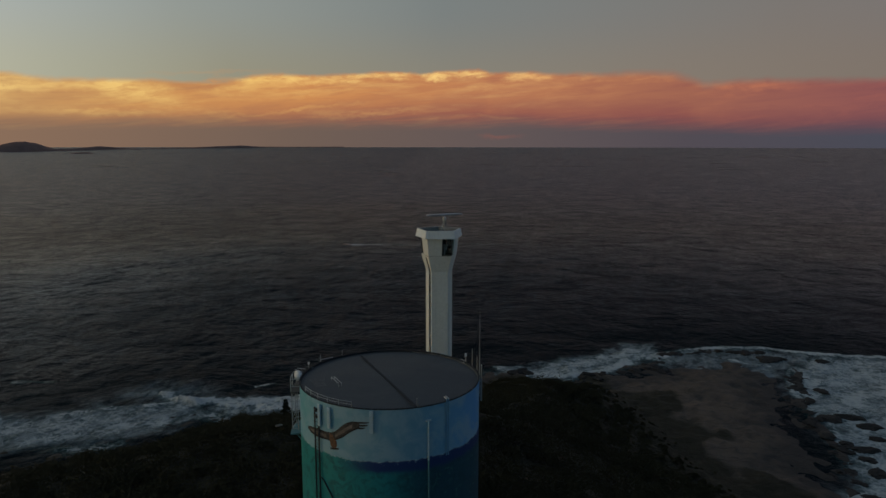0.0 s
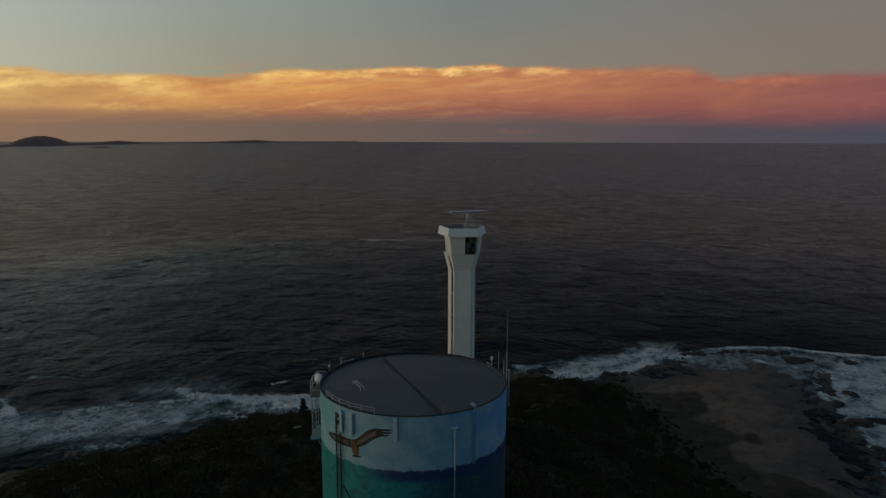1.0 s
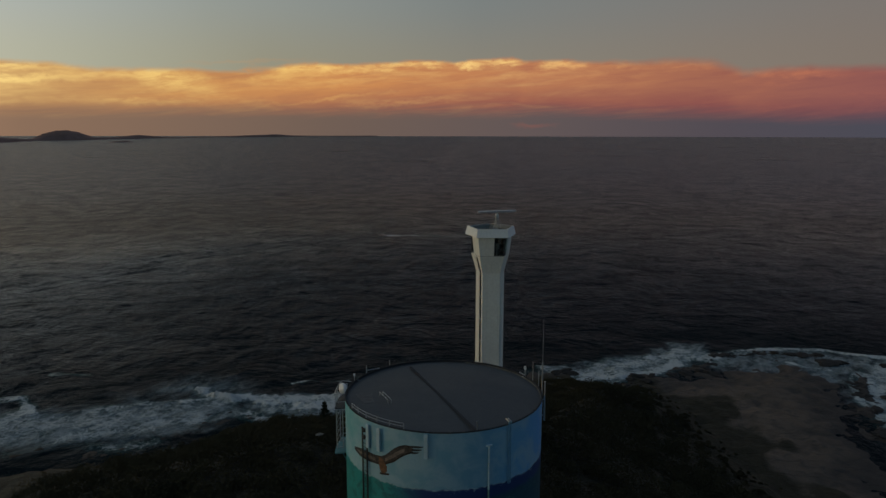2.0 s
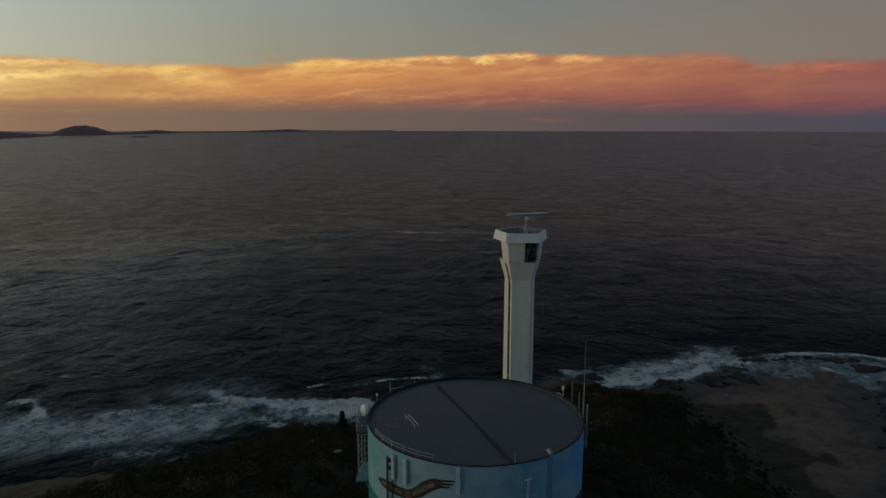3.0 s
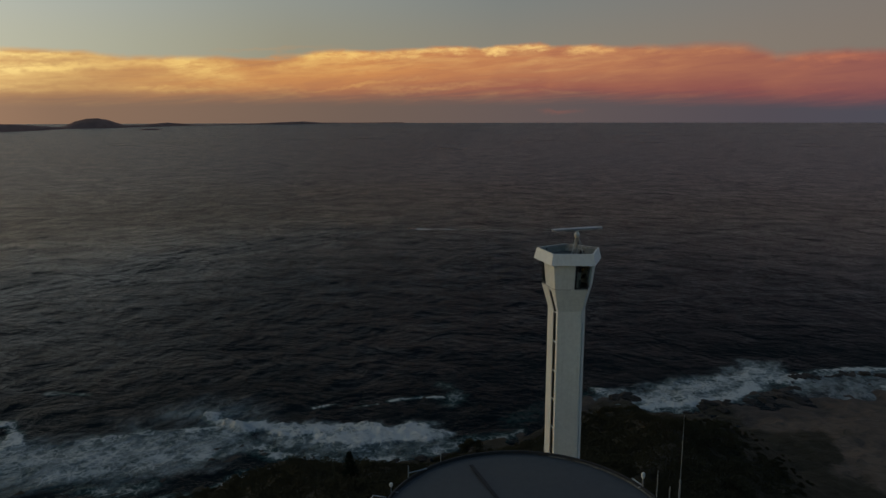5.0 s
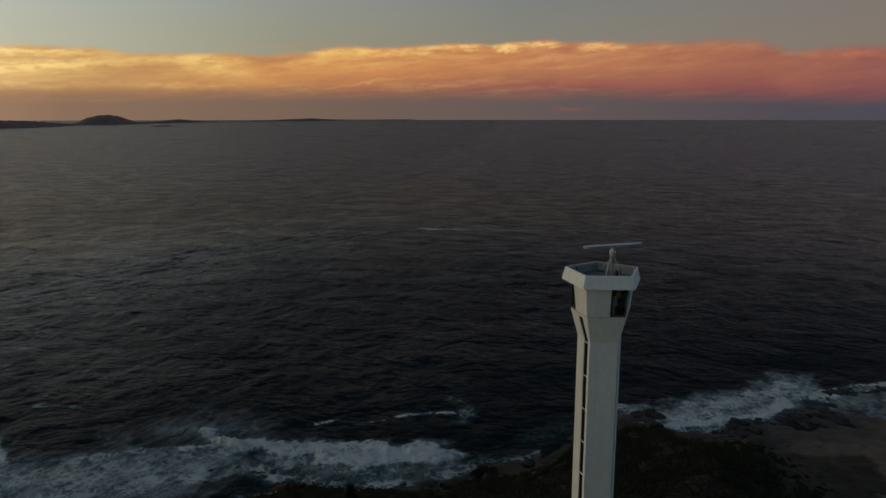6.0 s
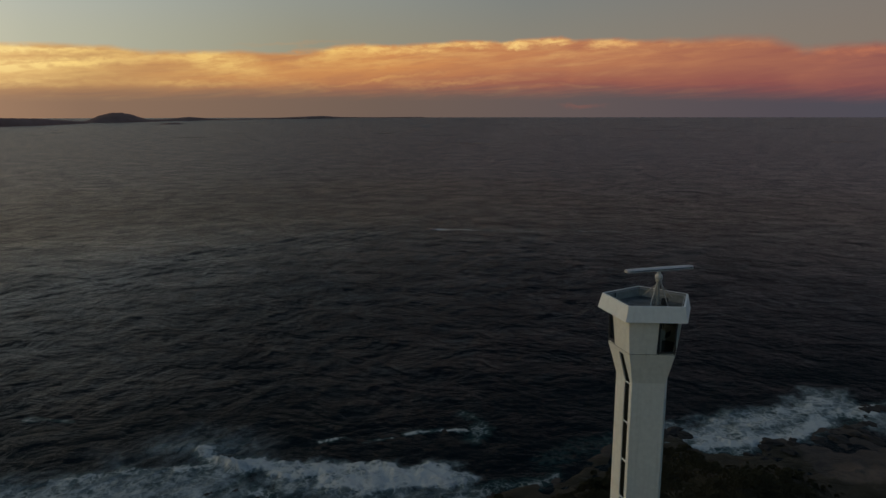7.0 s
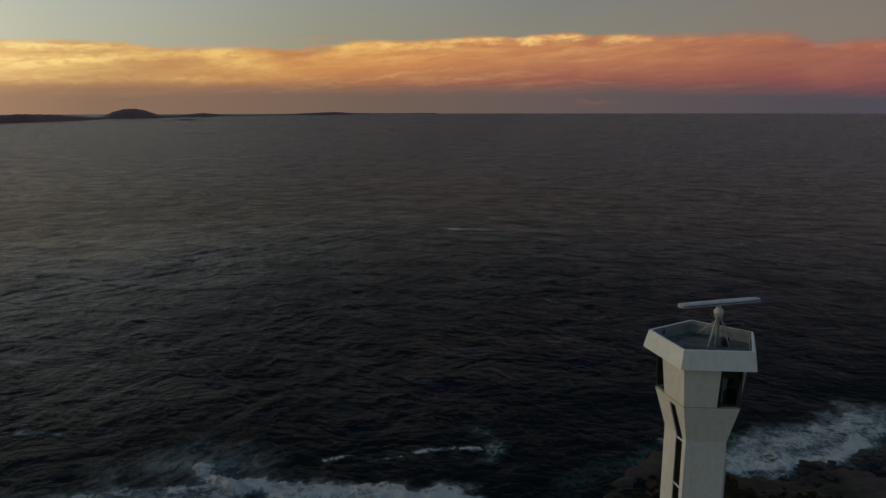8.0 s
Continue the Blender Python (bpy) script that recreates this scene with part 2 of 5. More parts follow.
def sea_material():
    m = bpy.data.materials.new("sea_water")
    m.use_nodes = True
    n = Nodes(m.node_tree)
    pos = n.add("ShaderNodeTexCoord").outputs["Object"]
    foam = attribute(n, "foam")
    shallow = attribute(n, "shallow")
    churn = n.noise(pos, 0.16, 6.0, 0.62, 0.8)
    lace = n.noise(pos, 0.7, 6.0, 0.68, 1.2)
    cells = n.add("ShaderNodeTexVoronoi", feature="DISTANCE_TO_EDGE")
    cells.inputs["Scale"].default_value = 0.55
    warp = n.add("ShaderNodeVectorMath", operation="ADD")
    n.put(pos, warp.inputs[0])
    spread = n.add("ShaderNodeTexNoise")
    spread.inputs["Scale"].default_value, spread.inputs["Detail"].default_value = 0.5, 5.0
    n.put(pos, spread.inputs["Vector"])
    big = n.add("ShaderNodeVectorMath", operation="SCALE")
    big.inputs["Scale"].default_value = 4.0
    n.put(spread.outputs[1], big.inputs[0])
    n.put(big.outputs[0], warp.inputs[1])
    n.put(warp.outputs[0], cells.inputs["Vector"])
    web = n.step(cells.outputs[0], 0.22, 0.0)
    pattern = n.math("MULTIPLY_ADD", churn, 0.55, n.math("MULTIPLY_ADD", lace, 0.35, n.math("MULTIPLY", web, 0.16)))
    level = n.math("MULTIPLY_ADD", foam, 0.62, n.math("SUBTRACT", pattern, 0.93))
    white = n.math("MULTIPLY", n.step(level, -0.12, 0.22), n.step(foam, 0.02, 0.2))
    # thin foam film, drawn out by the run of the water
    wash = attribute(n, "wash")
    drawn = n.add("ShaderNodeMapping", vector_type="TEXTURE")
    drawn.inputs["Rotation"].default_value = (0, 0, radians(66))
    drawn.inputs["Scale"].default_value = (3.4, 1.0, 1.0)
    n.put(warp.outputs[0], drawn.inputs[0])
    run = n.noise(drawn.outputs[0], 0.55, 6.0, 0.66, 0.5)
    film = n.math("MULTIPLY", wash, n.step(n.math("MULTIPLY_ADD", run, 0.75, n.math("MULTIPLY", churn, 0.35)), 0.40, 0.72, 0.12, 1.0))
    milky = n.math("MULTIPLY", n.step(level, -0.42, 0.1), n.step(foam, 0.02, 0.3))
    deep = n.mix(n.step(n.noise(pos, 0.02, 3.0), 0.35, 0.7), (0.004, 0.005, 0.008), (0.006, 0.007, 0.010))
    water = n.mix(n.math("MULTIPLY", shallow, 0.5), deep, (0.005, 0.014, 0.015))
    water = n.mix(n.math("MULTIPLY", milky, 0.6), water, (0.07, 0.15, 0.145))
    water = n.mix(n.math("MULTIPLY", film, 1.0, clamp=True), water, (0.41, 0.45, 0.455))
    col = n.mix(white, water, (0.61, 0.63, 0.61))
    shader = n.add("ShaderNodeBsdfPrincipled")
    n.put(col, shader.inputs["Base Color"])
    rough = n.math("MULTIPLY_ADD", attribute(n, "far"), -0.06, 0.36)
    gusts = n.add("ShaderNodeMapping")
    gusts.inputs["Scale"].default_value = (0.004, 0.013, 1.0)
    n.put(pos, gusts.inputs[0])
    rough = n.math("ADD", rough, n.step(n.noise(gusts.outputs[0], 1.0, 5.0, 0.6), 0.3, 0.7, -0.03, 0.03))
    n.put(n.math("MULTIPLY_ADD", n.math("MAXIMUM", white, film), 0.4, rough, clamp=True), shader.inputs["Roughness"])
    shader.inputs["IOR"].default_value = 1.33
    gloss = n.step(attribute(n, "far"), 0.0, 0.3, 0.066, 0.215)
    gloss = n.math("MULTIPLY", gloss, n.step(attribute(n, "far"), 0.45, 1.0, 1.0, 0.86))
    gloss = n.math("MULTIPLY", gloss, n.step(n.noise(pos, 0.018, 4.0, 0.55, 0.8), 0.34, 0.62, 0.72, 1.12))
    gloss = n.math("MULTIPLY", gloss, n.math("MULTIPLY_ADD", shallow, -0.74, 1.0))
    gloss = n.math("MULTIPLY", gloss, n.math("MULTIPLY_ADD", n.math("MAXIMUM", white, film), -0.8, 1.0))
    shader.inputs["Specular IOR Level"].default_value = 0.0
    # ripples, chop and foam relief
    stretch = n.add("ShaderNodeMapping")
    stretch.inputs["Rotation"].default_value = (0, 0, radians(24))
    stretch.inputs["Scale"].default_value = (0.9, 1.0, 1.0)
    n.put(pos, stretch.inputs[0])
    chop = n.noise(stretch.outputs[0], 0.42, 5.0, 0.64, 0.4)
    ripple = n.noise(stretch.outputs[0], 1.1, 5.0, 0.65, 0.2)
    b1 = n.add("ShaderNodeBump")
    b1.inputs["Distance"].default_value = 1.0
    n.put(n.step(attribute(n, "far"), 0.15, 0.7, 1.0, 0.6), b1.inputs["Strength"])
    swell = n.noise(stretch.outputs[0], 0.07, 3.0, 0.6, 0.5)
    b0 = n.add("ShaderNodeBump")
    b0.inputs["Strength"].default_value, b0.inputs["Distance"].default_value = 1.0, 3.6
    n.put(swell, b0.inputs["Height"])
    n.put(b0.outputs[0], b1.inputs["Normal"])
    n.put(chop, b1.inputs["Height"])
    b2 = n.add("ShaderNodeBump")
    b2.inputs["Distance"].default_value = 0.3
    n.put(n.step(attribute(n, "far"), 0.1, 0.6, 0.5, 0.2), b2.inputs["Strength"])
    n.put(n.math("MULTIPLY_ADD", white, 0.6, ripple), b2.inputs["Height"])
    n.put(b1.outputs[0], b2.inputs["Normal"])
    n.put(b2.outputs[0], shader.inputs["Normal"])
    # sea gloss: Fresnel over a low index, its mirrored sky tinted cool near, warm far
    root = n.math("SQRT", n.math("MULTIPLY", gloss, 0.04))
    mirror = n.add("ShaderNodeFresnel")
    n.put(n.math("DIVIDE", n.math("ADD", 1.0, root), n.math("SUBTRACT", 1.0, root)), mirror.inputs["IOR"])
    n.put(b2.outputs[0], mirror.inputs["Normal"])
    shine = n.add("ShaderNodeBsdfGlossy")
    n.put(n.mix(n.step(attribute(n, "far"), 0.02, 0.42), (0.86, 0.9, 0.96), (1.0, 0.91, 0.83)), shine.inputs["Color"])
    n.put(rough, shine.inputs["Roughness"])
    n.put(b2.outputs[0], shine.inputs["Normal"])
    lit = n.add("ShaderNodeMixShader")
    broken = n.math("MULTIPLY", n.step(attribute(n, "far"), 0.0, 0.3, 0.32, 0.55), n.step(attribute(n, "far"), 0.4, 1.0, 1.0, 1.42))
    breeze = n.noise(pos, 0.045, 6.0, 0.68, 0.6)
    broken = n.math("MULTIPLY", broken, n.step(breeze, 0.3, 0.7, 0.72, 1.28))
    # sheen weight stands in for the brighter western sky on near water; weaker inshore
    axes = n.add("ShaderNodeSeparateXYZ")
    n.put(pos, axes.inputs[0])
    broken = n.math("MULTIPLY", broken, n.step(axes.outputs[0], -50.0, -190.0, 1.0, n.step(attribute(n, "far"), 0.05, 0.4, 1.65, 0.86)))
    broken = n.math("MULTIPLY", broken, n.math("MULTIPLY_ADD", shallow, -0.6, 1.0))
    n.put(n.math("MULTIPLY", mirror.outputs[0], broken), lit.inputs[0])
    n.put(shader.outputs[0], lit.inputs[1])
    n.put(shine.outputs[0], lit.inputs[2])
    # bluer diffuse share grows with distance: aerial haze put into the water's colour
    body = n.add("ShaderNodeBsdfDiffuse")
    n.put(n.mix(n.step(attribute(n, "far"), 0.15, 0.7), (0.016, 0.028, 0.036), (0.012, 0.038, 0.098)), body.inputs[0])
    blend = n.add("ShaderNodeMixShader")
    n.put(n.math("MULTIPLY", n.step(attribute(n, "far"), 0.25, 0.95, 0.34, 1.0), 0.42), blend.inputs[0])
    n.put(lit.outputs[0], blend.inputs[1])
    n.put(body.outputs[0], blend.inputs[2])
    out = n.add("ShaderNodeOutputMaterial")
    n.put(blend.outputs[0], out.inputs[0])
    return m


def ground_material():
    m = bpy.data.materials.new("headland_ground")
    m.use_nodes = True
    n = Nodes(m.node_tree)
    pos = n.add("ShaderNodeTexCoord").outputs["Object"]
    plants = attribute(n, "plants")
    wet = attribute(n, "wet")
    broad = n.noise(pos, 0.07, 5.0, 0.6, 0.6)
    mid = n.noise(pos, 0.5, 6.0, 0.65, 0.5)
    fine = n.noise(pos, 4.0, 4.0, 0.6)
    rock = n.mix(n.step(broad, 0.34, 0.66), (0.118, 0.086, 0.064), (0.155, 0.108, 0.076))
    rock = n.mix(n.step(mid, 0.48, 0.72), rock, (0.055, 0.05, 0.045))
    rock = n.mix(n.step(n.noise(pos, 0.16, 4.0, 0.6, 1.0), 0.6, 0.75), rock, (0.085, 0.078, 0.042))
    rock = n.mix(n.step(fine, 0.55, 0.8, 0.0, 0.5), rock, (0.26, 0.21, 0.17))
    joints = n.add("ShaderNodeTexVoronoi", feature="DISTANCE_TO_EDGE")
    joints.inputs["Scale"].default_value = 1.0
    lay = n.add("ShaderNodeMapping")
    lay.inputs["Rotation"].default_value = (0, 0, radians(28))
    lay.inputs["Scale"].default_value = (0.09, 0.3, 0.3)
    n.put(pos, lay.inputs[0])
    bend = n.add("ShaderNodeVectorMath", operation="ADD")
    n.put(lay.outputs[0], bend.inputs[0])
    n.put(n.vec(n.math("MULTIPLY", mid, 0.5), n.math("MULTIPLY", broad, 1.6)), bend.inputs[1])
    n.put(bend.outputs[0], joints.inputs["Vector"])
    crack = n.step(joints.outputs[0], 0.07, 0.0)
    rock = n.mix(n.math("MULTIPLY", crack, 0.22), rock, (0.025, 0.024, 0.022))
    rock = n.mix(n.math("MULTIPLY", wet, 0.8), rock, (0.03, 0.027, 0.025))
    soil = n.mix(n.step(mid, 0.35, 0.7), (0.022, 0.019, 0.01), (0.042, 0.034, 0.019))
    col = n.mix(n.step(n.math("ADD", plants, n.math("MULTIPLY_ADD", mid, 0.5, -0.25)), 0.3, 0.6), rock, soil)
    shader = n.add("ShaderNodeBsdfPrincipled")
    n.put(col, shader.inputs["Base Color"])
    n.put(n.math("MULTIPLY_ADD", wet, -0.12, 0.88), shader.inputs["Roughness"])
    shader.inputs["Specular IOR Level"].default_value = 0.22
    b = n.add("ShaderNodeBump")
    b.inputs["Strength"].default_value, b.inputs["Distance"].default_value = 0.8, 0.4
    n.put(n.math("SUBTRACT", n.math("ADD", mid, n.math("MULTIPLY", fine, 0.3)), n.math("MULTIPLY", crack, 0.2)), b.inputs["Height"])
    n.put(b.outputs[0], shader.inputs["Normal"])
    out = n.add("ShaderNodeOutputMaterial")
    n.put(shader.outputs[0], out.inputs[0])
    return m


def leaf_material(name, dark, light):
    m = bpy.data.materials.new(name)
    m.use_nodes = True
    n = Nodes(m.node_tree)
    rnd = n.add("ShaderNodeNewGeometry").outputs["Random Per Island"]
    pos = n.add("ShaderNodeTexCoord").outputs["Object"]
    col = n.mix(rnd, dark, light)
    col = n.mix(n.step(n.noise(pos, 0.12, 3.0), 0.4, 0.65, 0.0, 0.35), col, tuple(0.7 * c for c in dark))
    shader = n.add("ShaderNodeBsdfPrincipled")
    n.put(col, shader.inputs["Base Color"])
    shader.inputs["Roughness"].default_value = 0.85
    shader.inputs["Specular IOR Level"].default_value = 0.12
    turned = n.add("ShaderNodeVectorMath", operation="MULTIPLY_ADD")
    n.put(n.add("ShaderNodeNewGeometry").outputs["Normal"], turned.inputs[0])
    turned.inputs[1].default_value, turned.inputs[2].default_value = (0.18, 0.18, 0.05), (0.0, 0.0, 1.0)
    level = n.add("ShaderNodeVectorMath", operation="NORMALIZE")
    n.put(turned.outputs[0], level.inputs[0])
    n.put(level.outputs[0], shader.inputs["Normal"])
    out = n.add("ShaderNodeOutputMaterial")
    n.put(shader.outputs[0], out.inputs[0])
    return m


def mural_material():
    """Sea and sky painted round the tank: pale sky above, a navy horizon band, green water below."""
    m = bpy.data.materials.new("tank_mural")
    m.use_nodes = True
    n = Nodes(m.node_tree)
    pos = n.add("ShaderNodeTexCoord").outputs["Object"]
    split = n.add("ShaderNodeSeparateXYZ")
    n.put(pos, split.inputs[0])
    x, y, z = split.outputs
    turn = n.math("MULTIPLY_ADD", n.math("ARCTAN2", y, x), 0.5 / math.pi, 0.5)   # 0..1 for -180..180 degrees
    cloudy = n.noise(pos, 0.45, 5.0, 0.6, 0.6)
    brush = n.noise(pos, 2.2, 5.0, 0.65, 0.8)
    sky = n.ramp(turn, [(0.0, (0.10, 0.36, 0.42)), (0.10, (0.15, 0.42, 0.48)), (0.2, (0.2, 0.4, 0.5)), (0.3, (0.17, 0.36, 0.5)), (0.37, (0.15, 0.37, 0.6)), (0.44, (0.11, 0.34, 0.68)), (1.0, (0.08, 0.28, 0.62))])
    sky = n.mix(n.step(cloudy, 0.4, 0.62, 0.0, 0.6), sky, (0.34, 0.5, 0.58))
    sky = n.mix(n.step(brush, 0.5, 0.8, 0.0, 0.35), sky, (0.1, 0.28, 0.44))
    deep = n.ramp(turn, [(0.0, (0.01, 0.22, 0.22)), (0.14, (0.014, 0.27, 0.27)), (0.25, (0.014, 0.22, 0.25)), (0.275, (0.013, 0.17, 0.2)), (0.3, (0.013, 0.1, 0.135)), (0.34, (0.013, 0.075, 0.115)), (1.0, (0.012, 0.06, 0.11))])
    deep = n.mix(n.step(n.noise(pos, 0.8, 5.0, 0.65, 1.0), 0.42, 0.66, 0.0, 0.6), deep, (0.006, 0.05, 0.07))
    deep = n.mix(n.step(n.noise(pos, 1.1, 5.0, 0.7, 1.4), 0.56, 0.66, 0.0, 0.55), deep, (0.07, 0.24, 0.2))
    wave = n.math("MULTIPLY_ADD", n.noise(pos, 0.9, 4.0, 0.6), 0.5, 10.85)
    navy = n.math("MULTIPLY", n.step(z, n.math("SUBTRACT", wave, 1.3), n.math("SUBTRACT", wave, 0.7)), n.step(turn, 0.16, 0.24))
    low = n.mix(navy, deep, (0.012, 0.04, 0.15))
    notch = n.math("MULTIPLY", n.step(n.noise(pos, 3.2, 4.0, 0.7), 0.52, 0.66), 0.3)
    spray = n.math("MULTIPLY", n.step(z, n.math("SUBTRACT", n.math("SUBTRACT", wave, 0.06), notch), wave), n.step(n.noise(pos, 1.7, 3.0), 0.45, 0.6, 0.15, 0.9))
    low = n.mix(spray, low, (0.42, 0.58, 0.64))
    rust = n.add("ShaderNodeMapping")
    rust.inputs["Scale"].default_value = (1.6, 1.6, 0.1)
    n.put(pos, rust.inputs[0])
    sky = n.mix(n.step(n.noise(rust.outputs[0], 1.0, 5.0, 0.65), 0.56, 0.78, 0.0, 0.3), sky, (0.24, 0.28, 0.28))
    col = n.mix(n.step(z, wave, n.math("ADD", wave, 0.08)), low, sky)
    shader = n.add("ShaderNodeBsdfPrincipled")
    n.put(col, shader.inputs["Base Color"])
    shader.inputs["Roughness"].default_value = 0.55
    out = n.add("ShaderNodeOutputMaterial")
    n.put(shader.outputs[0], out.inputs[0])
    return m


def glass_material(name):
    m = bpy.data.materials.new(name)
    m.use_nodes = True
    n = Nodes(m.node_tree)
    shader = n.add("ShaderNodeBsdfPrincipled")
    shader.inputs["Base Color"].default_value = (0.5, 0.54, 0.53, 1)
    shader.inputs["Roughness"].default_value = 0.03
    shader.inputs["Transmission Weight"].default_value = 1.0
    shader.inputs["IOR"].default_value = 1.25
    out = n.add("ShaderNodeOutputMaterial")
    n.put(shader.outputs[0], out.inputs[0])
    return m


SEA = sea_material()
GROUND = ground_material()
WHITE = surface("weathered_white_plaster", (0.73, 0.74, 0.69), 0.75, 0.3, grain=(3.0, 0.04), stain=(0.35, 0.05), stain_to=(0.46, 0.47, 0.42), streaks=0.35, bump=0.05)
PARAPET = surface("white_parapet_panel", (0.79, 0.815, 0.80), 0.6, 0.4, grain=(3.0, 0.03), stain=(0.5, 0.05), streaks=0.3, bump=0.04)
UPSTAND = surface("grey_upstand_coating", (0.36, 0.36, 0.34), 0.8, 0.2, grain=(4.0, 0.08), stain=(1.2, 0.25), streaks=0.5, bump=0.05)
DECK = surface("grey_roof_membrane", (0.17, 0.17, 0.16), 0.85, 0.15, grain=(4.0, 0.1), stain=(0.9, 0.33), stain_to=(0.06, 0.06, 0.058), bump=0.1)
STEEL = surface("galvanised_steel", (0.42, 0.44, 0.45), 0.45, metal=0.7, grain=(12.0, 0.08), bump=0.05)
PALE = surface("pale_plastic", (0.7, 0.7, 0.68), 0.45, grain=(6.0, 0.03), bump=0.02)
ARRAY = surface("weathered_white_plastic", (0.66, 0.62, 0.6), 0.55, 0.25, grain=(6.0, 0.06), stain=(1.5, 0.2), bump=0.02)
DARK = surface("dark_steel", (0.035, 0.037, 0.04), 0.5, grain=(9.0, 0.1), bump=0.05)
ROOM = surface("dim_room_lining", (0.15, 0.145, 0.14), 0.8, grain=(4.0, 0.1), bump=0.0)
ROOF = surface("tank_roof_sheet", (0.060, 0.067, 0.074), 0.65, 0.3, grain=(2.0, 0.05), stain=(0.16, 0.12), stain_to=(0.06, 0.066, 0.078), bump=0.05)
HATCH = surface("scuffed_hatch_sheet", (0.078, 0.082, 0.088), 0.6, 0.3, grain=(3.0, 0.12), stain=(0.9, 0.25), bump=0.05)
RIM = surface("tank_rim_dark", (0.032, 0.035, 0.04), 0.75, 0.2, grain=(5.0, 0.1), bump=0.05)
MURAL = mural_material()
SKYPAINT = surface("pale_blue_paint", (0.42, 0.58, 0.66), 0.55, grain=(3.0, 0.05), stain=(0.8, 0.12), bump=0.02)
WALLBLUE = surface("mid_blue_paint", (0.17, 0.37, 0.54), 0.55, grain=(3.0, 0.06), bump=0.02)
WHITECAP = surface("white_radome", (0.86, 0.87, 0.86), 0.4, grain=(5.0, 0.02), bump=0.0)
TEAL = surface("teal_steel_paint", (0.1, 0.25, 0.27), 0.55, grain=(3.0, 0.06), bump=0.02)
BROWN = surface("brown_mural_paint", (0.075, 0.066, 0.06), 0.6, grain=(5.0, 0.3), stain=(3.4, 0.33), stain_to=(0.02, 0.02, 0.022), bump=0.0)
RUST = surface("rust_mural_paint", (0.17, 0.09, 0.05), 0.6, grain=(5.0, 0.25), stain=(3.0, 0.3), bump=0.0)
TAN = surface("grey_tan_mural_paint", (0.2, 0.17, 0.15), 0.6, grain=(5.0, 0.25), stain=(3.0, 0.3), bump=0.0)
BLACK = surface("black_mural_paint", (0.015, 0.013, 0.013), 0.55, grain=(5.0, 0.1), bump=0.0)
SLOT = surface("unlit_stair_glazing", (0.012, 0.014, 0.012), 0.8, 0.05, grain=(2.0, 0.2), bump=0.0)
GLASS = glass_material("tinted_glass")
SCRUB = leaf_material("scrub_leaves", (0.052, 0.044, 0.02), (0.058, 0.049, 0.022))
CONIFER = leaf_material("dark_conifer_needles", (0.014, 0.022, 0.010), (0.028, 0.036, 0.016))
BARK = surface("grey_bark", (0.09, 0.075, 0.06), 0.9, grain=(6.0, 0.15), bump=0.3)
ROCK = surface("dark_wet_rock", (0.032, 0.029, 0.026), 0.85, 0.2, grain=(2.5, 0.2), stain=(0.5, 0.25), stain_to=(0.03, 0.028, 0.026), bump=0.5, bump_scale=3.0)
STONE = surface("pale_sandstone", (0.24, 0.21, 0.17), 0.9, grain=(5.0, 0.12), bump=0.4, bump_scale=8.0)
HULL = surface("faded_boat_gelcoat", (0.42, 0.30, 0.27), 0.4, 0.5, grain=(4.0, 0.06), stain=(1.2, 0.15), bump=0.02)
HILL = surface("far_coast", (0.3, 0.19, 0.16), 0.95, 0.0, grain=(0.02, 0.1), stain=(0.004, 0.15), bump=0.0)


# ---- mesh helpers ----
def part(name, bm, material, parent=None, label="", smooth=False):
    """Links a bmesh as one mesh object, under a thing or a part."""
    me = bpy.data.meshes.new(name)
    bm.to_mesh(me)
    bm.free()
    me.materials.append(material)
    if smooth:
        me.polygons.foreach_set("use_smooth", [True] * len(me.polygons))
    ob = new(name, me)
    if parent:
        ob.parent = parent
    return tagged(ob, label)


def thing(name, label, category, at=(0, 0, 0), turn=0.0, group="", kind=""):
    ob = new(name)
    ob.matrix_world = pose(*at, 0, 0, turn)
    return tagged(ob, label, category, group, kind)


def shell(points, faces):
    bm = bmesh.new()
    vs = [bm.verts.new(p) for p in points]
    for f in faces:
        bm.faces.new([vs[i] for i in f])
    bm.normal_update()
    return bm


def box(size, at=(0, 0, 0), rot=(0, 0, 0), bevel=0.0):
    bm = bmesh.new()
    bmesh.ops.create_cube(bm, size=1, matrix=pose(*at, *rot) @ Matrix.Diagonal((*size, 1)))
    if bevel:
        bmesh.ops.bevel(bm, geom=bm.edges[:], offset=bevel, segments=2, affect="EDGES")
    return bm


def rod(a, b, r, r2=None, sides=10, bm=None):
    """A round bar from a to b."""
    bm = bm or bmesh.new()
    a, b = Vector(a), Vector(b)
    m = Matrix.Translation((a + b) / 2) @ (b - a).to_track_quat("Z", "Y").to_matrix().to_4x4()
    bmesh.ops.create_cone(bm, cap_ends=True, segments=sides, radius1=r, radius2=r if r2 is None else r2, depth=(b - a).length, matrix=m)
    return bm


def lathe(profile, sides=96):
    """Turns (radius, height) pairs round the z axis."""
    pts, faces = [], []
    for r, z in profile:
        pts += [(r * math.cos(2 * math.pi * i / sides), r * math.sin(2 * math.pi * i / sides), z) for i in range(sides)]
    for k in range(len(profile) - 1):
        for i in range(sides):
            j = (i + 1) % sides
            faces.append((k * sides + i, k * sides + j, (k + 1) * sides + j, (k + 1) * sides + i))
    return shell(pts, faces)


